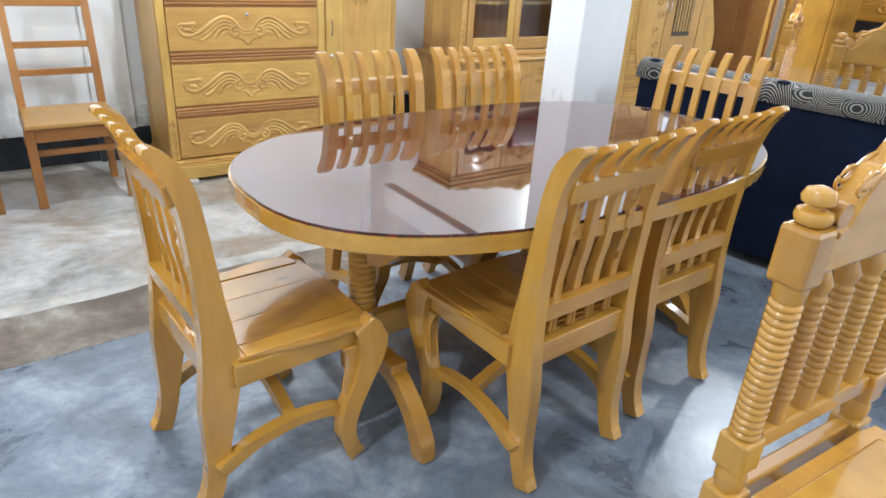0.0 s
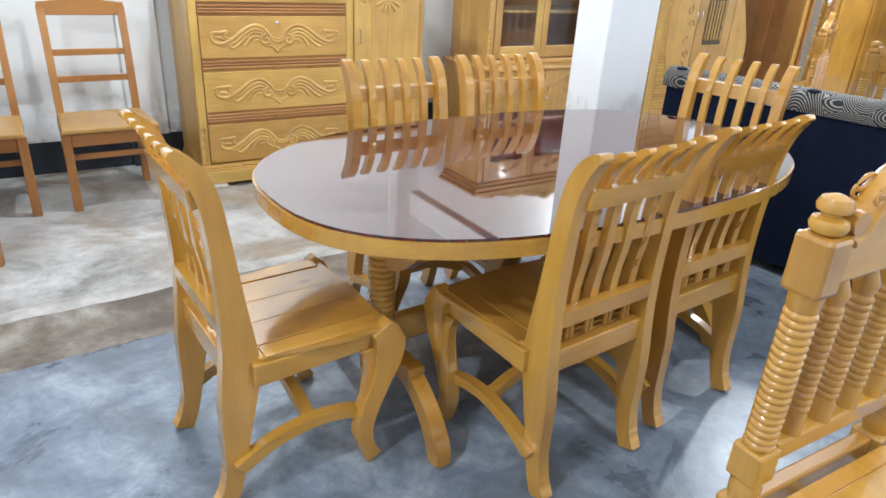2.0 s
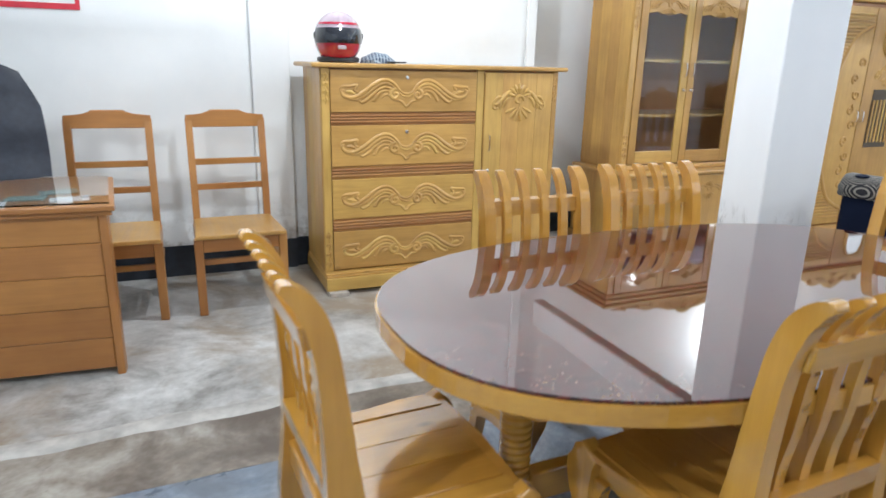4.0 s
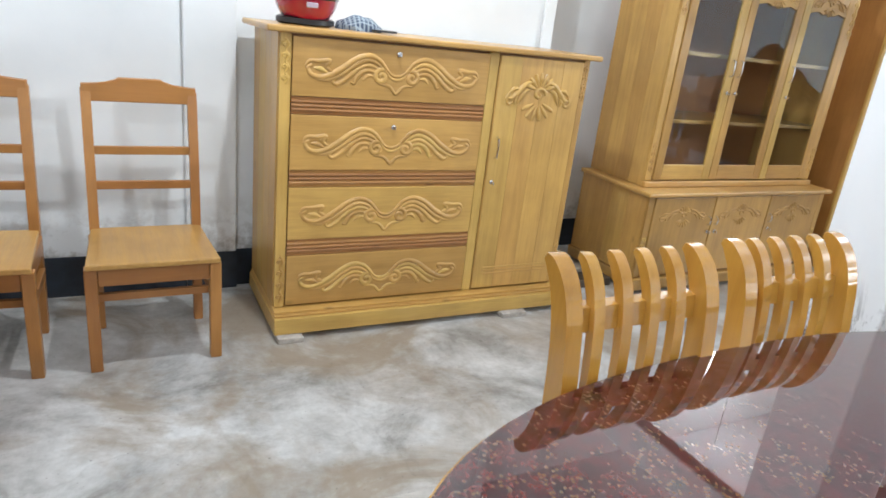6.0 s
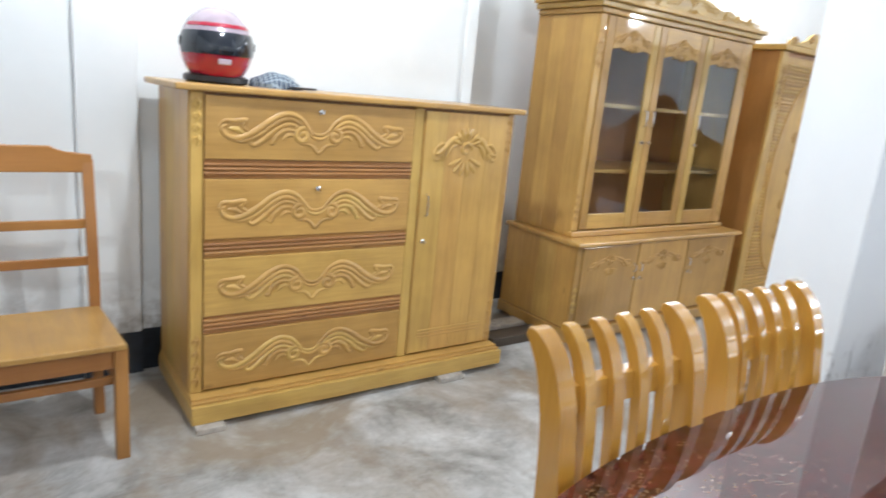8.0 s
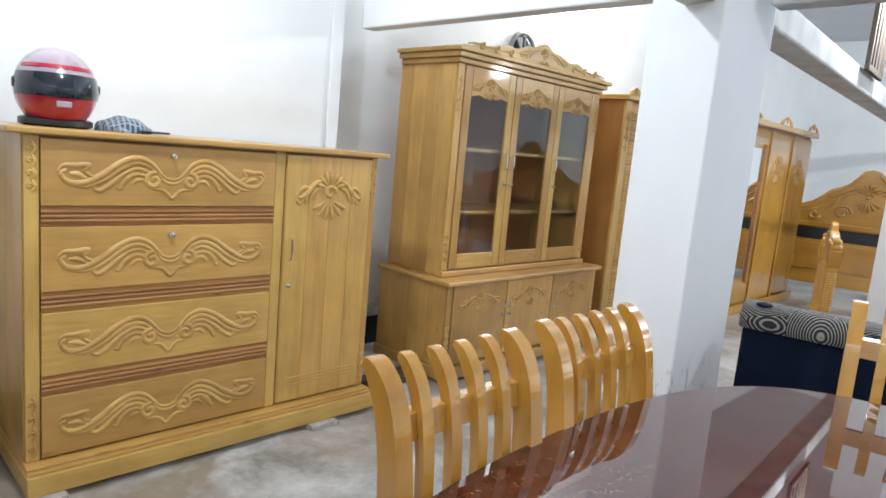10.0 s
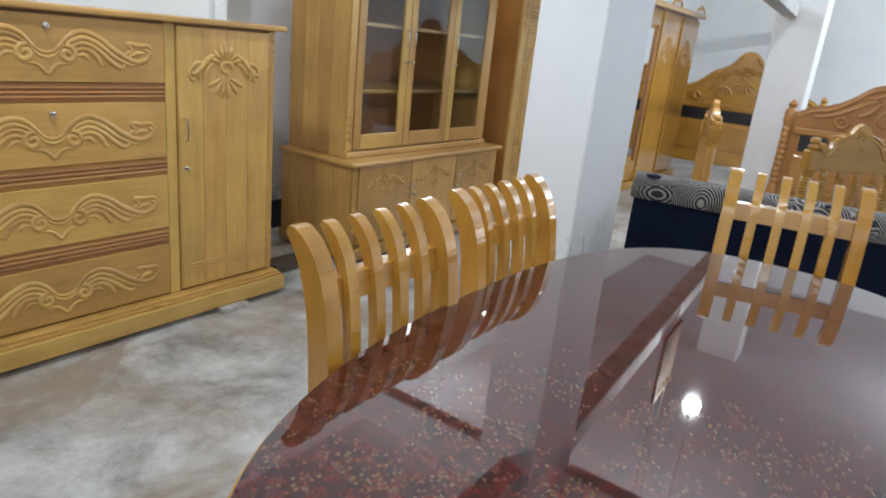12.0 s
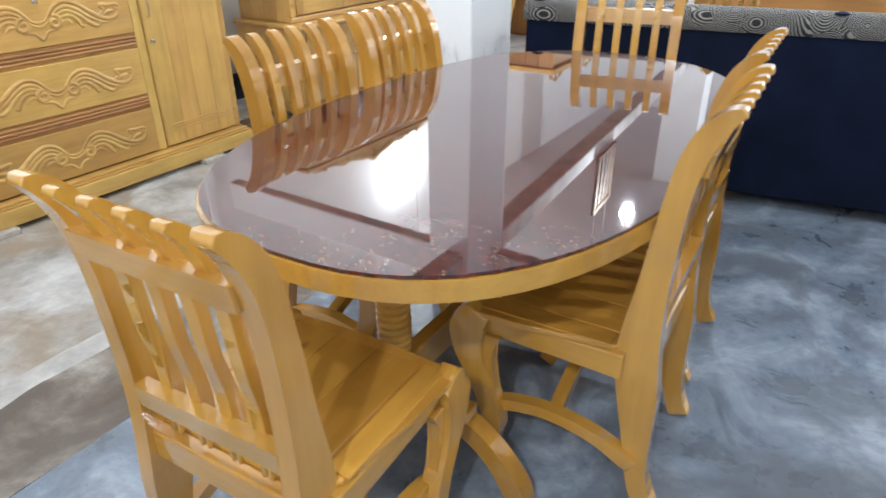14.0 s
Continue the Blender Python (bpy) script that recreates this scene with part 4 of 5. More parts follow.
# ---- glazed display cabinet ----
def display_cabinet():
    t = thing("display_cabinet", "tall pale wooden display cabinet with three glazed doors and carved crest", "display cabinet", pose(3.941, 4.783, 0))
    x0, x1, y, yb = 0.03, 1.547, 0.03, 0.62
    part("base_side", box(x0, x0 + 0.02, y + 0.012, yb, 0.09, 0.570, 0.003), "tanz", t)
    part("base_side", box(x1 - 0.02, x1, y + 0.012, yb, 0.09, 0.570, 0.003), "tanz", t)
    part("base_carcass", box(x0 + 0.021, x1 - 0.021, y + 0.014, yb, 0.09, 0.569), "redx", t)
    part("plinth", box(x0 - 0.02, x1 + 0.02, y - 0.03, yb, 0.02, 0.088, 0.006), "tanx", t)
    part("counter", box(x0 - 0.03, x1 + 0.03, y - 0.03, yb, 0.571, 0.597, 0.008), "tanx", t)
    uy = y + 0.115
    ux0, ux1 = x0 + 0.045, x1 - 0.045
    part("upper_side", box(ux0, ux0 + 0.02, uy + 0.012, yb, 0.598, 1.80, 0.003), "tanz", t)
    part("upper_side", box(ux1 - 0.02, ux1, uy + 0.012, yb, 0.598, 1.80, 0.003), "tanz", t)
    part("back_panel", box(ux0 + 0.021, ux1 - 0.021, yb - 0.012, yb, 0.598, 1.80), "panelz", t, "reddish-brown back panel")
    part("upper_floor", box(ux0 + 0.021, ux1 - 0.021, uy + 0.024, yb - 0.013, 0.598, 0.617), "tanx", t)
    part("upper_top", box(ux0 + 0.021, ux1 - 0.021, uy + 0.024, yb - 0.013, 1.78, 1.80), "tanx", t)
    for k in range(4):
        d0 = uy + 0.014 + (yb - uy - 0.016) * k / 4
        part("side_board", box(ux0 - 0.004, ux0 - 0.0005, d0, d0 + (yb - uy - 0.016) / 4 - 0.0012, 0.60, 1.795, 0.001, None, 1), "tanz", t)
        d0 = y + 0.014 + (yb - y - 0.016) * k / 4
        part("side_board", box(x0 - 0.004, x0 - 0.0005, d0, d0 + (yb - y - 0.016) / 4 - 0.0012, 0.092, 0.568, 0.001, None, 1), "tanz", t)
    for z in (0.957, 1.326):
        part("shelf", box(ux0 + 0.021, ux1 - 0.021, uy + 0.04, yb - 0.013, z, z + 0.02), "tanx", t, "pale shelf behind the glass")
    part("lower_moulding", box(ux0 - 0.012, ux1 + 0.012, uy - 0.02, uy + 0.012, 0.598, 0.632, 0.006), "tanx", t)
    for xs in (ux0, ux1 - 0.05):
        part("upper_stile", box(xs, xs + 0.05, uy, uy + 0.011, 0.633, 1.80, 0.003), "tanz", t)
        smooth(part("corner_carving", corner_carving(xs + 0.025, 1.52, 1.74, uy, 0.042), "tanz", t, "carved leaf strip"))
        smooth(part("corner_carving", corner_carving(xs + 0.025, 0.68, 0.85, uy, 0.042), "tanz", t, "carved leaf strip"))
    dw = (ux1 - ux0 - 0.10) / 3
    for k in range(3):
        a = ux0 + 0.05 + k * dw + 0.002
        b = a + dw - 0.004
        z0, z1 = 0.640, 1.795
        e = 0.058
        d = part("glass_door", box(a, a + e, uy - 0.008, uy + 0.012, z0, z1, 0.004), "tanz", t, "wooden door frame")
        part("door_stile", box(b - e, b, uy - 0.008, uy + 0.012, z0, z1, 0.004), "tanz", d)
        part("door_rail", box(a + e, b - e, uy - 0.008, uy + 0.012, z0, z0 + 0.087, 0.004), "tanx", d)
        top = [(a + e, z1), (b - e, z1), (b - e, 1.63)]
        cx = (a + b) / 2
        arch = [(b - e, 1.63), (cx + 0.085, 1.645), (cx + 0.05, 1.63), (cx, 1.645), (cx - 0.05, 1.63), (cx - 0.085, 1.645), (a + e, 1.63)]
        top += [tuple(p) for p in glide(arch, 4)[1:]]
        part("door_rail", plate(top, uy - 0.008, uy + 0.012, "xz", 0.003), "tanx", d, "scalloped top rail")
        smooth(part("carving", shell_carving(cx, 1.70, uy - 0.009, dw - 0.14, 0.13), "tanx", d, "carved shell and leaves"), 60)
        pane = part("pane", box(a + e + 0.001, b - e - 0.001, uy + 0.001, uy + 0.005, z0 + 0.088, 1.655), "glass", d, "clear glass pane")
        pane.visible_shadow = False
        hx = b - 0.03 if k == 0 else a + 0.03
        lever_handle("handle", hx, uy - 0.008, 1.28, d, 0.09)
        lock(hx, uy - 0.008, 1.145, d)
        ba = x0 + 0.045 + k * (x1 - x0 - 0.09) / 3 + 0.004
        bb = ba + (x1 - x0 - 0.09) / 3 - 0.008
        door = part("base_door", box(ba, bb, y - 0.004, y + 0.013, 0.10, 0.563, 0.004), "tanz", t, "low door with carved shell")
        smooth(part("carving", shell_carving((ba + bb) / 2, 0.468, y - 0.005, (bb - ba) * 0.8, 0.135), "tanz", door, "carved shell and leaves"), 60)
        hx = bb - 0.025 if k == 0 else ba + 0.025
        lever_handle("handle", hx, y - 0.004, 0.42, door, 0.05)
        lock(hx, y - 0.004, 0.355, door)
    for xs in (x0, x1 - 0.042):
        part("base_stile", box(xs, xs + 0.042, y, y + 0.012, 0.09, 0.570, 0.003), "tanz", t)
        smooth(part("corner_carving", corner_carving(xs + 0.02, 0.18, 0.34, y, 0.036), "tanz", t, "carved leaf strip"))
    for z0, z1, o in ((1.801, 1.83, 0.012), (1.8305, 1.86, 0.034), (1.8605, 1.885, 0.055)):
        part("cornice", box(ux0 - o, ux1 + o, uy - o, yb, z0, z1, 0.006), "tanx", t, "stepped cornice")
    cx, hw = (ux0 + ux1) / 2, (ux1 - ux0) / 2
    half = [(1.0, 1.8855), (1.0, 1.90), (0.9, 1.905), (0.82, 1.935), (0.72, 1.925), (0.6, 1.955), (0.5, 1.985), (0.42, 1.965), (0.3, 1.99), (0.2, 2.02), (0.12, 2.015), (0.06, 2.06), (0.0, 2.075)]
    edge = [tuple(p) for p in glide(half[1:], 3)]
    out = [half[0]] + edge
    out = [(u, 1.8855 + 0.7 * (v - 1.8855)) for u, v in out]
    pts = [(cx + hw * u, v) for u, v in out] + [(cx - hw * u, v) for u, v in out[::-1][1:]]
    crest = part("crest", plate(pts, uy - 0.03, uy - 0.006, "xz", 0.004), "tanx", t, "carved crest")
    carve = shell_carving(cx, 1.945, uy - 0.031, 0.5, 0.125)
    for s in (-1, 1):
        for k in range(3):
            bx = cx + s * hw * (0.45 + 0.18 * k)
            stroke(carve, volute(bx, 1.912, 0.02, 1.3, 1.0, s), 0.008, 0.004, uy - 0.031, 0.9)
            stroke(carve, [(bx + s * 0.02, 1.915), (bx + s * 0.07, 1.912), (bx + s * 0.11, 1.905)], 0.006, 0.004, uy - 0.031, 0.9)
    smooth(part("crest_carving", carve, "tanx", crest, "carved shell and scrolls"), 60)
    return t


display_cabinet()
tagged(part("timber_offcut", box(3.54, 3.92, 4.93, 5.05, 0.0, 0.05, 0.004), "dark"), "old dark timber offcut on the floor", "timber", "offcuts")
tagged(part("timber_offcut", box(3.58, 3.92, 5.10, 5.20, 0.0, 0.045, 0.004), "brick"), "pale timber offcut on the floor", "timber", "offcuts")
tagged(part("packing_block", box(4.02, 4.16, 4.90, 5.02, 0.0, 0.019, 0.003), "dark"), "thin dark block under the cabinet", "block", "blocks under furniture")
tagged(part("packing_block", box(5.33, 5.46, 4.90, 5.02, 0.0, 0.019, 0.003), "dark"), "thin dark block under the cabinet", "block", "blocks under furniture")


# ---- wardrobes ----
def ribbed_wardrobe():
    t = thing("wardrobe", "pale wooden wardrobe with ribbed door, mirror door and carved crest", "wardrobe", pose(0, 0, 0), "wardrobes")
    x0, x1, y, yb = 5.75, 6.84, 4.89, 5.52
    part("side_panel", box(x0, x0 + 0.022, y + 0.01, yb, 0.0, 1.80, 0.003), "midz", t, "brown side panel")
    part("side_panel", box(x1 - 0.022, x1, y + 0.01, yb, 0.0, 1.80, 0.003), "redz", t)
    part("carcass", box(x0 + 0.023, x1 - 0.023, y + 0.02, yb, 0.0, 1.80), "redx", t)
    part("corner_post", box(x0 - 0.004, x0 + 0.075, y - 0.006, y + 0.019, 0.0, 1.80, 0.008), "tanz", t)
    part("corner_post", box(x1 - 0.075, x1 + 0.004, y - 0.006, y + 0.019, 0.0, 1.80, 0.008), "tanz", t)
    for cx in (x0 + 0.035, x1 - 0.035):
        smooth(part("corner_carving", corner_carving(cx, 1.42, 1.70, y - 0.006, 0.05), "tanz", t))
    mid = x0 + 0.47 * (x1 - x0)
    for a, b, mirror in ((x0 + 0.078, mid - 0.003, False), (mid + 0.003, x1 - 0.078, True)):
        d = part("door", box(a, b, y, y + 0.019, 0.08, 1.77, 0.004), "tanz", t, "carved wardrobe door")
        if not mirror:
            def inner(z):
                return b - (b - a) * 0.86 * max(0.0, 1 - ((z - 0.92) / 0.72) ** 2) ** 0.5
            for k in range(64):
                z = 0.14 + 0.025 * k
                if inner(z) - a > 0.06:
                    part("rib", tube([(a + 0.02, y, z), (min(inner(z), b - 0.02), y, z)], [0.008, 0.008], None, 6), "tanx", d)
            sweep_line = [(min(inner(0.2 + 1.44 * k / 18), b - 0.015), 0.2 + 1.44 * k / 18) for k in range(19)]
            carve = bmesh.new()
            stroke(carve, sweep_line, 0.016, 0.016, y, 0.8)
            for k in range(9):
                z = 0.40 + 0.12 * k
                stroke(carve, volute(b - 0.09 + 0.02 * (-1) ** k, z, 0.04, 1.2, 1.5 * k, (-1) ** k), 0.010, 0.005, y, 0.9)
            smooth(part("carving", carve, "tanz", d, "carved vine on a curved panel"), 60)
        else:
            cx = (a + b) / 2
            oval_pts = [(cx + u, 1.56 + v) for u, v in oval(0.11, 0.15, 2.6, 40)]
            part("mirror", plate(oval_pts, y - 0.006, y + 0.004, "xz"), "mirror", d, "oval mirror")
            rim = [(u, y - 0.004, v) for u, v in oval_pts + oval_pts[:1]]
            smooth(part("mirror_frame", tube(rim, [0.014] * len(rim), None, 6), "tanz", d, "carved mirror frame"))
            smooth(part("carving", shell_carving(cx, 1.30, y - 0.001, 0.30, 0.2), "tanz", d, "carved scrolls"), 60)
            part("dark_panel", box(cx - 0.13, cx + 0.13, y - 0.003, y + 0.001, 0.70, 1.16), "dark", d, "dark recessed panel")
            for k in range(6):
                part("lattice_slat", box(cx - 0.12 + 0.042 * k, cx - 0.10 + 0.042 * k, y - 0.012, y - 0.0035, 0.74, 1.08, 0.004), "tanz", d)
        lever_handle("handle", b - 0.03 if not mirror else a + 0.03, y, 0.95, d, 0.09)
    part("cornice", box(x0 - 0.03, x1 + 0.03, y - 0.035, yb, 1.801, 1.84, 0.008), "tanx", t)
    part("plinth", box(x0 - 0.01, x1 + 0.01, y - 0.02, y + 0.0, 0.0, 0.07, 0.005), "tanx", t)
    cx, hw = (x0 + x1) / 2, (x1 - x0) / 2
    half = [(1.0, 1.85), (0.95, 1.885), (0.84, 1.89), (0.75, 1.86), (0.6, 1.885), (0.48, 1.93), (0.36, 1.94), (0.25, 1.92), (0.14, 1.96), (0.0, 1.985)]
    edge = [(1.0, 1.8405)] + [tuple(p) for p in glide(half, 3)]
    pts = [(cx + hw * u, v) for u, v in edge] + [(cx - hw * u, v) for u, v in edge[::-1][1:]]
    crest = part("crest", plate(pts, y - 0.03, y - 0.006, "xz", 0.004), "tanx", t, "carved crest")
    carve = shell_carving(cx, 1.90, y - 0.031, 0.4, 0.12)
    for s in (-1, 1):
        stroke(carve, volute(cx + s * hw * 0.88, 1.875, 0.024, 1.4, 0.3, s), 0.009, 0.005, y - 0.031, 0.9)
        stroke(carve, volute(cx + s * hw * 0.5, 1.90, 0.026, 1.4, 0.3, s), 0.009, 0.005, y - 0.031, 0.9)
    smooth(part("crest_carving", carve, "tanx", crest, "carved scrolls"), 60)
    return t


ribbed_wardrobe()


def curved_board():
    line = [(0.0, 0.0), (0.20, 0.35), (0.27, 0.65), (0.18, 0.95), (0.06, 1.25), (0.0, 1.45)]
    pts = [tuple(p) for p in glide(line, 5)] + [(-0.05, 1.45), (-0.05, 0.0)]
    ob = part("curved_board", plate(pts, 0.0, 0.03, "xz", 0.005), "tanz")
    ob.matrix_basis = pose(6.90, 4.93, 0, -3, 0, 0)
    return tagged(ob, "pale curved wooden board leaning beside the wardrobe", "board")


curved_board()


def mirror_wardrobe():
    t = thing("wardrobe", "tall golden wardrobe with a long mirror and carved crest", "wardrobe", pose(0, 0, 0), "wardrobes")
    x0, x1, y, yb = 7.50, 9.40, 4.68, 5.45
    part("carcass", box(x0 + 0.02, x1, y + 0.02, yb, 0.0, 1.80), "redz", t)
    for k in range(5):
        a = y + 0.001 + (yb - y) * k / 5
        part("side_plank", box(x0, x0 + 0.019, a, a + (yb - y) / 5 - 0.002, 0.02, 1.80, 0.003, None, 1), "midz", t)
    w = (x1 - x0) / 3
    for k in range(3):
        a, b = x0 + k * w + 0.004, x0 + (k + 1) * w - 0.004
        d = part("door", box(a, b, y, y + 0.019, 0.08, 1.78, 0.005), "goldz", t, "golden carved door")
        if k == 0:
            part("mirror", box(a + 0.14, b - 0.14, y - 0.006, y + 0.002, 0.35, 1.6), "mirror", d, "long mirror")
            for cx in (a + 0.12, b - 0.12):
                smooth(part("mirror_post", lathe([(0.02, 0.3)] + rings(0.34, 1.6, 0.02, 24) + [(0.02, 1.64)], 10, at=(cx, y - 0.012, 0)), "redz", d))
        else:
            smooth(part("carving", shell_carving((a + b) / 2, 1.45, y - 0.001, 0.36, 0.3), "goldz", d), 60)
        part("fluted_post", box(a - 0.004, a + 0.05, y - 0.018, y - 0.001, 0.0, 1.79, 0.006), "goldz", d)
    part("cornice", box(x0 - 0.03, x1 + 0.03, y - 0.05, yb, 1.801, 1.86, 0.01), "goldx", t)
    part("plinth", box(x0 - 0.02, x1 + 0.02, y - 0.04, y - 0.02, 0.0, 0.09, 0.006), "goldx", t)
    for cx in (x0 + 0.1, (x0 + x1) / 2, x1 - 0.1):
        smooth(part("crest_carving", shell_carving(cx, 1.90, y - 0.02, 0.34, 0.14), "goldx", t))
    return t


mirror_wardrobe()


# ---- beds standing far back ----
def headboard(m, label, key, width=1.6):
    t = thing("headboard", label, "headboard", m, "headboards far back")
    hw = width / 2
    half = [(1.0, 0.92), (0.98, 1.0), (0.86, 1.06), (0.72, 1.09), (0.58, 1.17), (0.45, 1.27), (0.3, 1.32), (0.2, 1.40), (0.1, 1.50), (0.0, 1.53)]
    edge = [(1.0, 0.12)] + [tuple(p) for p in glide(half, 3)]
    pts = [(hw * u, v) for u, v in edge] + [(-hw * u, v) for u, v in edge[::-1][1:]]
    part("board", plate(pts, -0.02, 0.02, "xz", 0.008), key + "x", t, "arched board")
    carve = shell_carving(0, 1.24, -0.021, width * 0.5, 0.34)
    for s in (-1, 1):
        stroke(carve, [(s * hw * u, v - 0.04) for u, v in half[1:-1]], 0.014, 0.014, -0.021, 0.9)
        stroke(carve, volute(s * hw * 0.62, 0.96, 0.06, 1.4, 0, s), 0.02, 0.008, -0.021, 0.9)
        stroke(carve, [(s * hw * u, v) for u, v in ((0.85, 0.98), (0.72, 1.0), (0.55, 1.08), (0.42, 1.16))], 0.012, 0.008, -0.021, 0.9, 0.022)
        stroke(carve, [(s * hw * u, v) for u, v in ((0.5, 1.02), (0.42, 1.06), (0.34, 1.16))], 0.012, 0.008, -0.021, 0.9, 0.02)
    for r in (0.10, 0.06, 0.025):
        stroke(carve, volute(hw * 0.28, 1.0, r, 1.0, 0, 1), 0.014, 0.012, -0.021, 0.9)
        stroke(carve, volute(-hw * 0.28, 1.0, r, 1.0, 0, 1), 0.014, 0.012, -0.021, 0.9)
    smooth(part("carving", carve, key + "x", t, "carved shell, rosettes and scrolls"), 60)
    part("band", box(-hw + 0.08, hw - 0.08, -0.025, -0.0205, 0.66, 0.80), "plastic", t, "dark padded band")
    part("lower_panel", box(-hw + 0.06, hw - 0.06, -0.04, -0.0205, 0.30, 0.62, 0.006), key + "x", t)
    part("rail", box(-hw + 0.02, hw - 0.02, -0.045, -0.0205, 0.81, 0.87, 0.01), key + "x", t)
    for s in (-1, 1):
        smooth(part("post", lathe([(0.05, 0.0), (0.05, 0.3)] + rings(0.34, 0.86, 0.045, 10) + [(0.05, 0.9), (0.05, 1.0), (0.03, 1.03), (0.04, 1.06), (0.01, 1.1)], 12, at=(s * (hw + 0.04), 0, 0)), key + "z", t))
    return t


headboard(pose(10.2, 4.22, 0, 0, 0, -84), "golden carved arched wooden headboard far back", "gold", 1.7)
headboard(pose(8.1, 2.33, 0, 0, 0, -85), "reddish-brown carved wooden headboard further back", "red", 1.9)


# ---- sofa ----
def sofa(m):
    """Local: the back's outer face lies on x = 0 and looks along -x; it runs along -y."""
    t = thing("sofa", "navy cloth sofa with black and cream swirl-pattern top", "sofa", m)
    length = 2.15
    smooth(part("back", box(0.0, 0.17, -length, 0.0, 0.05, 0.80, 0.02, None, 3), "navy", t, "navy cloth back"))
    roll = bmesh.new()
    outline = [(-0.012, 0.775), (-0.02, 0.81), (-0.005, 0.85), (0.05, 0.868), (0.12, 0.862), (0.185, 0.835), (0.19, 0.78)]
    pts = [tuple(p) for p in glide(outline, 4)]
    plate(pts, -length - 0.01, 0.01, "xz", 0.01, roll)
    smooth(part("top_roll", roll, "swirl", t, "padded roll in black and cream swirl cloth"), 60)
    for k in range(4):
        y = -0.06 - 0.63 * k
        smooth(part("button", lathe([(0.004, -0.006), (0.028, 0.0), (0.028, 0.006), (0.008, 0.012)], 14, at=(0.03, y, 0.862)), "navy", t, "dark round button"))
    part("seat_base", box(0.175, 0.80, -length + 0.18, -0.18, 0.08, 0.30, 0.015), "navy", t)
    for k in range(3):
        a = -length + 0.19 + k * (length - 0.38) / 3
        smooth(part("seat_cushion", box(0.18, 0.82, a + 0.004, a + (length - 0.38) / 3 - 0.004, 0.302, 0.45, 0.04, None, 4), "swirl", t, "swirl-pattern seat cushion"))
    for y in (-length, -0.175):
        smooth(part("arm", box(0.175, 0.84, y, y + 0.172, 0.08, 0.60, 0.03, None, 3), "navy", t))
    for x in (0.06, 0.76):
        for y in (-length + 0.08, -0.08):
            part("foot", box(x - 0.03, x + 0.03, y - 0.03, y + 0.03, 0.0, 0.06, 0.004), "plastic", t)
    return t


sofa(pose(3.878, 3.20, 0, 0, 0, 9))


# ---- desk corner ----
def desk():
    t = thing("desk", "reddish-brown plank desk with a glass top", "desk", pose(0.90, 4.08, 0, 0, 0, -4.5))
    z = 0.735
    for k in range(5):
        z0 = 0.03 + k * 0.136
        part("plank", box(-1.30, -0.022, 0.0, 0.02, z0 + 0.001, z0 + 0.135, 0.003, None, 1), "redx", t)
    part("corner_board", box(-0.02, 0.012, -0.008, 0.05, 0.0, 0.71, 0.004), "redz", t)
    part("corner_board", box(-1.33, -1.302, -0.008, 0.05, 0.0, 0.71, 0.004), "redz", t)
    part("side_panel", plate([(-0.018, 0.052), (0.002, 0.052), (-0.088, 0.58), (-0.108, 0.58)], 0.02, 0.69, "xy", 0.003), "redy", t)
    part("side_panel", box(-1.32, -1.302, 0.052, 0.58, 0.02, 0.71, 0.003), "redy", t)
    part("desk_top", plate([(-1.37, -0.05), (0.05, -0.05), (-0.05, 0.62), (-1.37, 0.62)], 0.711, z, "xy", 0.005), "redx", t)
    part("edge_moulding", plate([(-1.35, -0.03), (0.035, -0.03), (-0.062, 0.60), (-1.35, 0.60)], 0.6905, 0.7095, "xy", 0.004), "redx", t)
    g = part("glass_sheet", plate([(-1.35, -0.035), (0.03, -0.035), (-0.068, 0.60), (-1.35, 0.60)], z + 0.004, z + 0.010, "xy"), "glass", t, "clear glass sheet")
    g.visible_shadow = False
    return t


desk()
for k, (x, y, a, key) in enumerate(((0.78, 4.16, 8, "paper"), (0.62, 4.22, -6, "print_green"), (0.72, 4.33, 14, "print_green"), (0.50, 4.12, 3, "paper"), (0.38, 4.28, -12, "print_green"))):
    ob = part("card", box(-0.07, 0.07, -0.045, 0.045, 0, 0.0025), key)
    ob.matrix_basis = pose(x, y, 0.7355, 0, 0, a)
    tagged(ob, "printed card under the desk's glass", "card", "cards under the glass")


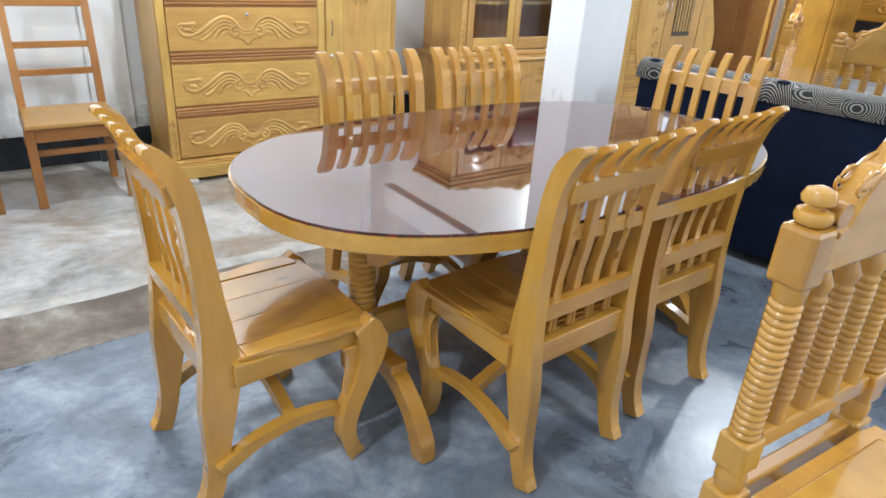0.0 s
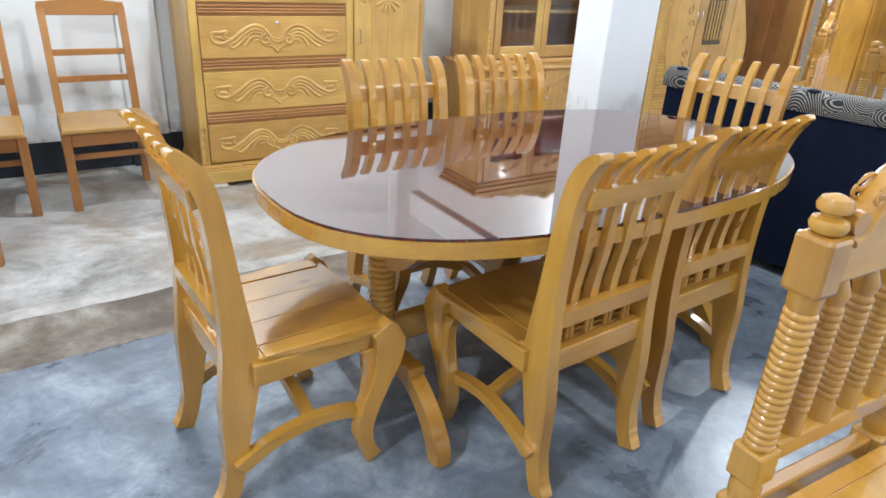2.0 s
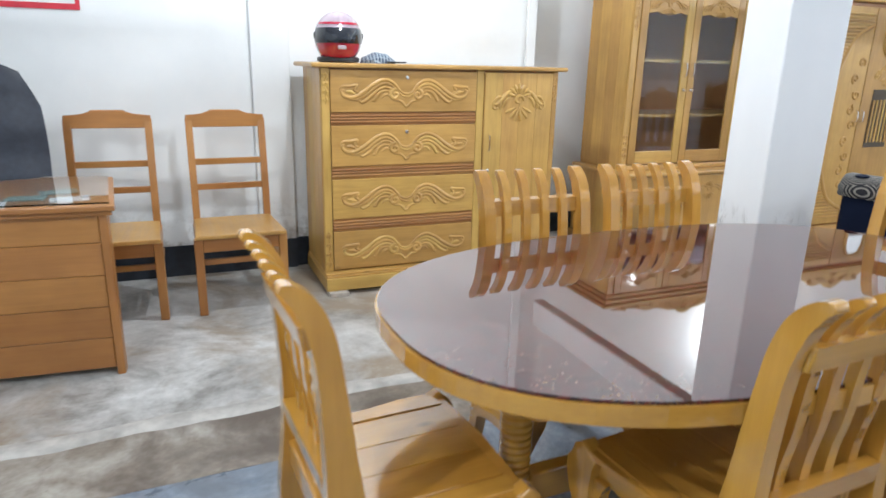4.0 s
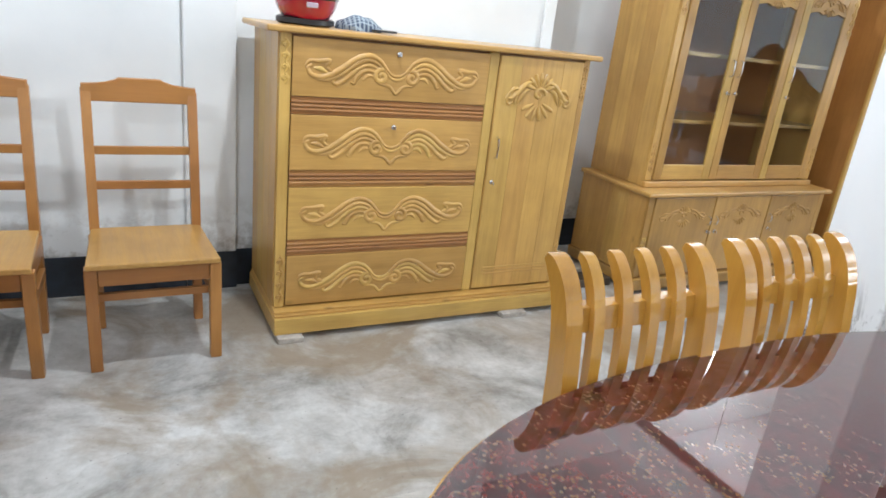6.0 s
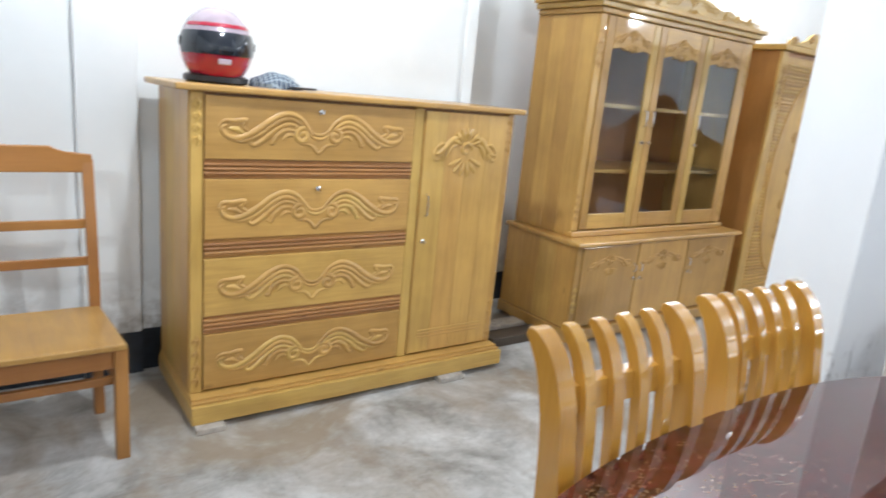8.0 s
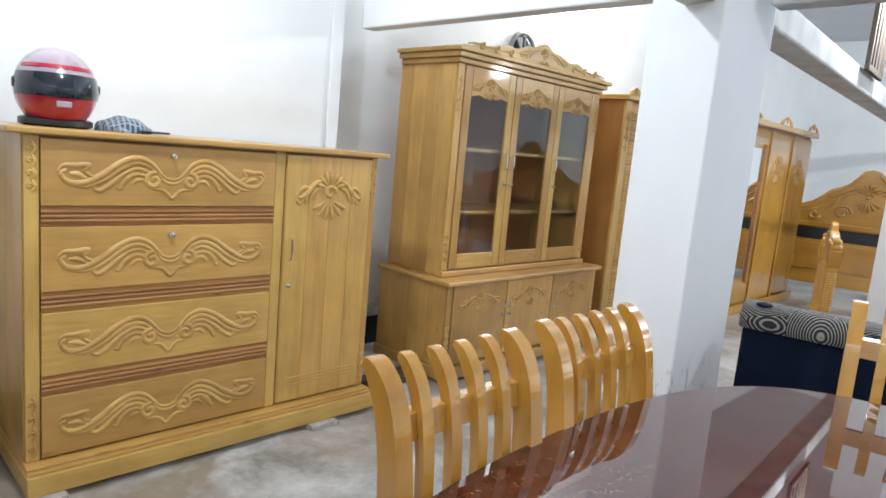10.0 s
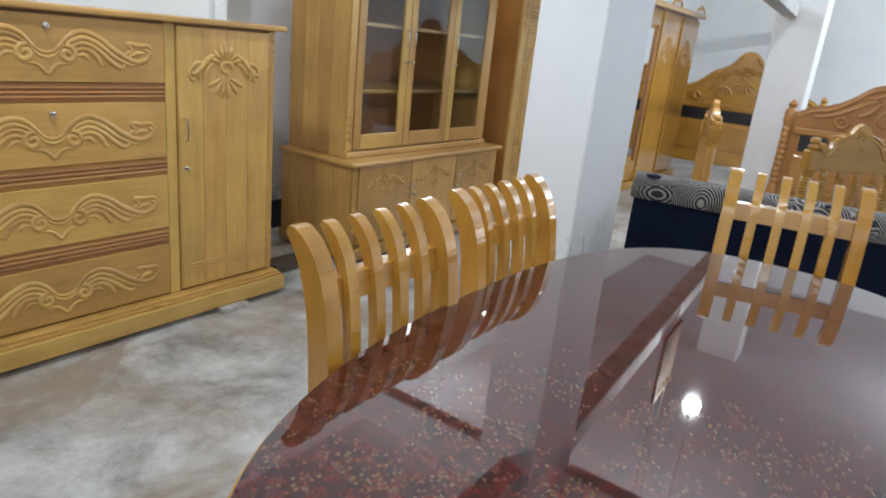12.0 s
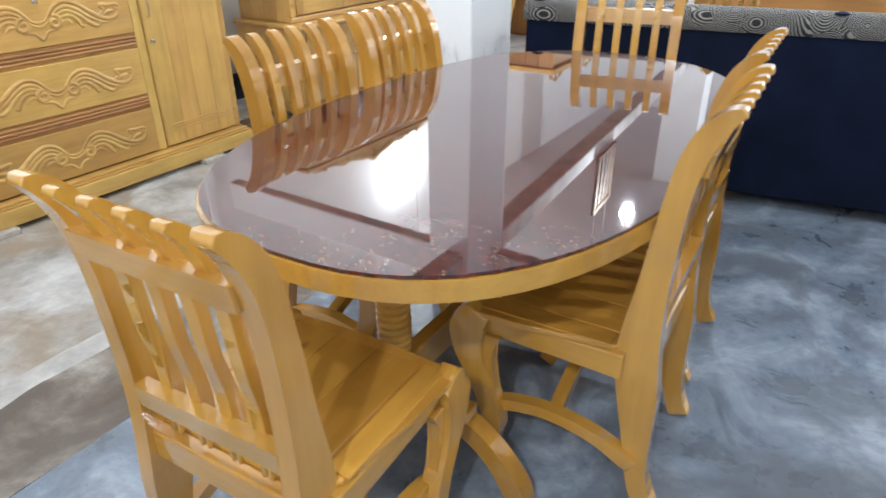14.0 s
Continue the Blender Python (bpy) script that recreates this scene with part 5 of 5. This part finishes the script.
def office_chair(m):
    t = thing("office_chair", "black high-backed office chair behind the desk", "office chair", m)
    bm = bmesh.new()
    nx, nz = 8, 14
    for side in (0, 1):
        rows = []
        for j in range(nz + 1):
            v = j / nz
            z = 0.50 + 0.76 * v
            w = 0.24 * (1 - 0.25 * max(0, v - 0.8) / 0.2) * (0.9 + 0.1 * math.sin(math.pi * v))
            row = []
            for i in range(nx + 1):
                u = 2 * i / nx - 1
                puff = 0.05 * (1 - u * u) ** 0.5 * (1 - (2 * v - 1) ** 4) ** 0.5 + 0.012 * math.cos(v * 20)
                row.append(bm.verts.new((u * w, 0.08 * v + (puff if side else -puff * 0.6 - 0.02), z - 0.05 * u * u * v)))
            rows.append(row)
        for r, s in zip(rows, rows[1:]):
            for i in range(nx):
                bm.faces.new((r[i], r[i + 1], s[i + 1], s[i]))
    bmesh.ops.remove_doubles(bm, verts=bm.verts[:], dist=0.002)
    bmesh.ops.bridge_loops(bm, edges=[e for e in bm.edges if e.is_boundary])
    smooth(part("backrest", bm, "leather", t), 60)
    smooth(part("seat", box(-0.25, 0.25, -0.46, 0.02, 0.42, 0.52, 0.04, None, 4), "leather", t))
    smooth(part("gas_column", lathe([(0.04, 0.1), (0.04, 0.25), (0.025, 0.26), (0.025, 0.42)], 14, at=(0, -0.22, 0)), "plastic", t))
    for k in range(5):
        a = 2 * math.pi * k / 5
        tip = (0.28 * math.cos(a), -0.22 + 0.28 * math.sin(a))
        part("base_arm", tube([(0, -0.22, 0.11), (*tip, 0.075)], [0.028, 0.018], None, 8), "plastic", t)
        smooth(part("castor", tube([(tip[0] - 0.015, tip[1], 0.03), (tip[0] + 0.015, tip[1], 0.03)], [0.03, 0.03], None, 12, 1, "z"), "plastic", t))
    return t


office_chair(pose(0.41, 4.70, 0, 0, 0, 8))


def poster():
    t = thing("poster", "white wall calendar with a red border and picture panels", "poster", pose(0.057, 0, -0.053))
    y = WALL_Y - 0.004
    part("sheet", box(0.22, 0.73, y - 0.002, y, 1.565, 2.1), "paper", t)
    part("border", box(0.22, 0.73, y - 0.0035, y - 0.0022, 1.565, 1.595), "print_red", t, "red printed border")
    part("border", box(0.71, 0.73, y - 0.0035, y - 0.0022, 1.595, 2.1), "print_red", t, "red printed border")
    for k in range(3):
        part("text_bar", box(0.28 + 0.13 * k, 0.38 + 0.13 * k, y - 0.0035, y - 0.0022, 1.62, 1.66), "print_red" if k % 2 else "print_green", t)
    return t


poster()


# ---- fan and frame high up ----
def exhaust_fan(m):
    """Local: on a wall that lies along x, looking along -y."""
    t = thing("exhaust_fan", "round metal exhaust fan set in the wall", "fan", m)
    ring_pts = [(0.135 * math.cos(a), -0.03, 0.135 * math.sin(a)) for a in np.linspace(0, 2 * math.pi, 33)]
    smooth(part("housing", tube(ring_pts, [0.018] * 33, None, 8), "metal", t))
    # Solid black disc paints the opening's darkness; the wall has no hole.
    part("backing", plate(oval(0.125, 0.125, 2, 32), -0.004, -0.001, "xz"), "plastic", t, "black disc painted as the dark of the opening")
    for k in range(4):
        a = math.pi / 2 * k + 0.4
        pts = [(0.03 * math.cos(a), 0.03 * math.sin(a)), (0.11 * math.cos(a - 0.3), 0.11 * math.sin(a - 0.3)), (0.118 * math.cos(a + 0.35), 0.118 * math.sin(a + 0.35)), (0.03 * math.cos(a + 0.7), 0.03 * math.sin(a + 0.7))]
        part("blade", plate(pts, -0.035, -0.031, "xz"), "metal", t)
    smooth(part("motor", tube([(0, -0.006, 0), (0, -0.06, 0)], [0.035, 0.03], None, 14, 1, "z"), "plastic", t))
    for a in (0, math.pi / 2):
        part("strut", tube([(-0.13 * math.cos(a), -0.05, -0.13 * math.sin(a)), (0.13 * math.cos(a), -0.05, 0.13 * math.sin(a))], [0.006, 0.006], None, 6), "metal", t)
    return t


exhaust_fan(pose(5.34, BAY_Y - 0.004, 2.10))


def slatted_frame(m):
    t = thing("slatted_frame", "dark wooden frame with grey slatted panel hung before the beam", "hanging panel", m)
    w, h = 0.46, 0.50
    for z in (0.0, h - 0.035):
        part("rail", box(0.0, w, -0.025, 0.0, z, z + 0.035, 0.004), "dark", t)
    for x in (0.0, w - 0.035):
        part("stile", box(x, x + 0.035, -0.025, 0.0, 0.036, h - 0.036, 0.004), "dark", t)
    part("panel", box(0.036, w - 0.036, -0.008, -0.002, 0.036, h - 0.036), "slate", t, "grey panel")
    for k in range(3):
        x = 0.125 + 0.098 * k
        part("slat", box(x, x + 0.014, -0.018, -0.0085, 0.036, h - 0.036, 0.002), "dark", t)
    for x in (0.08, w - 0.08):
        part("hanger", tube([(x, -0.012, h), (x, -0.012, 3.4 - 1.957)], [0.003, 0.003], None, 6), "metal", t, "thin wire hanger")
    return t


slatted_frame(pose(5.56, 3.37, 1.955, 0, 0, 4))
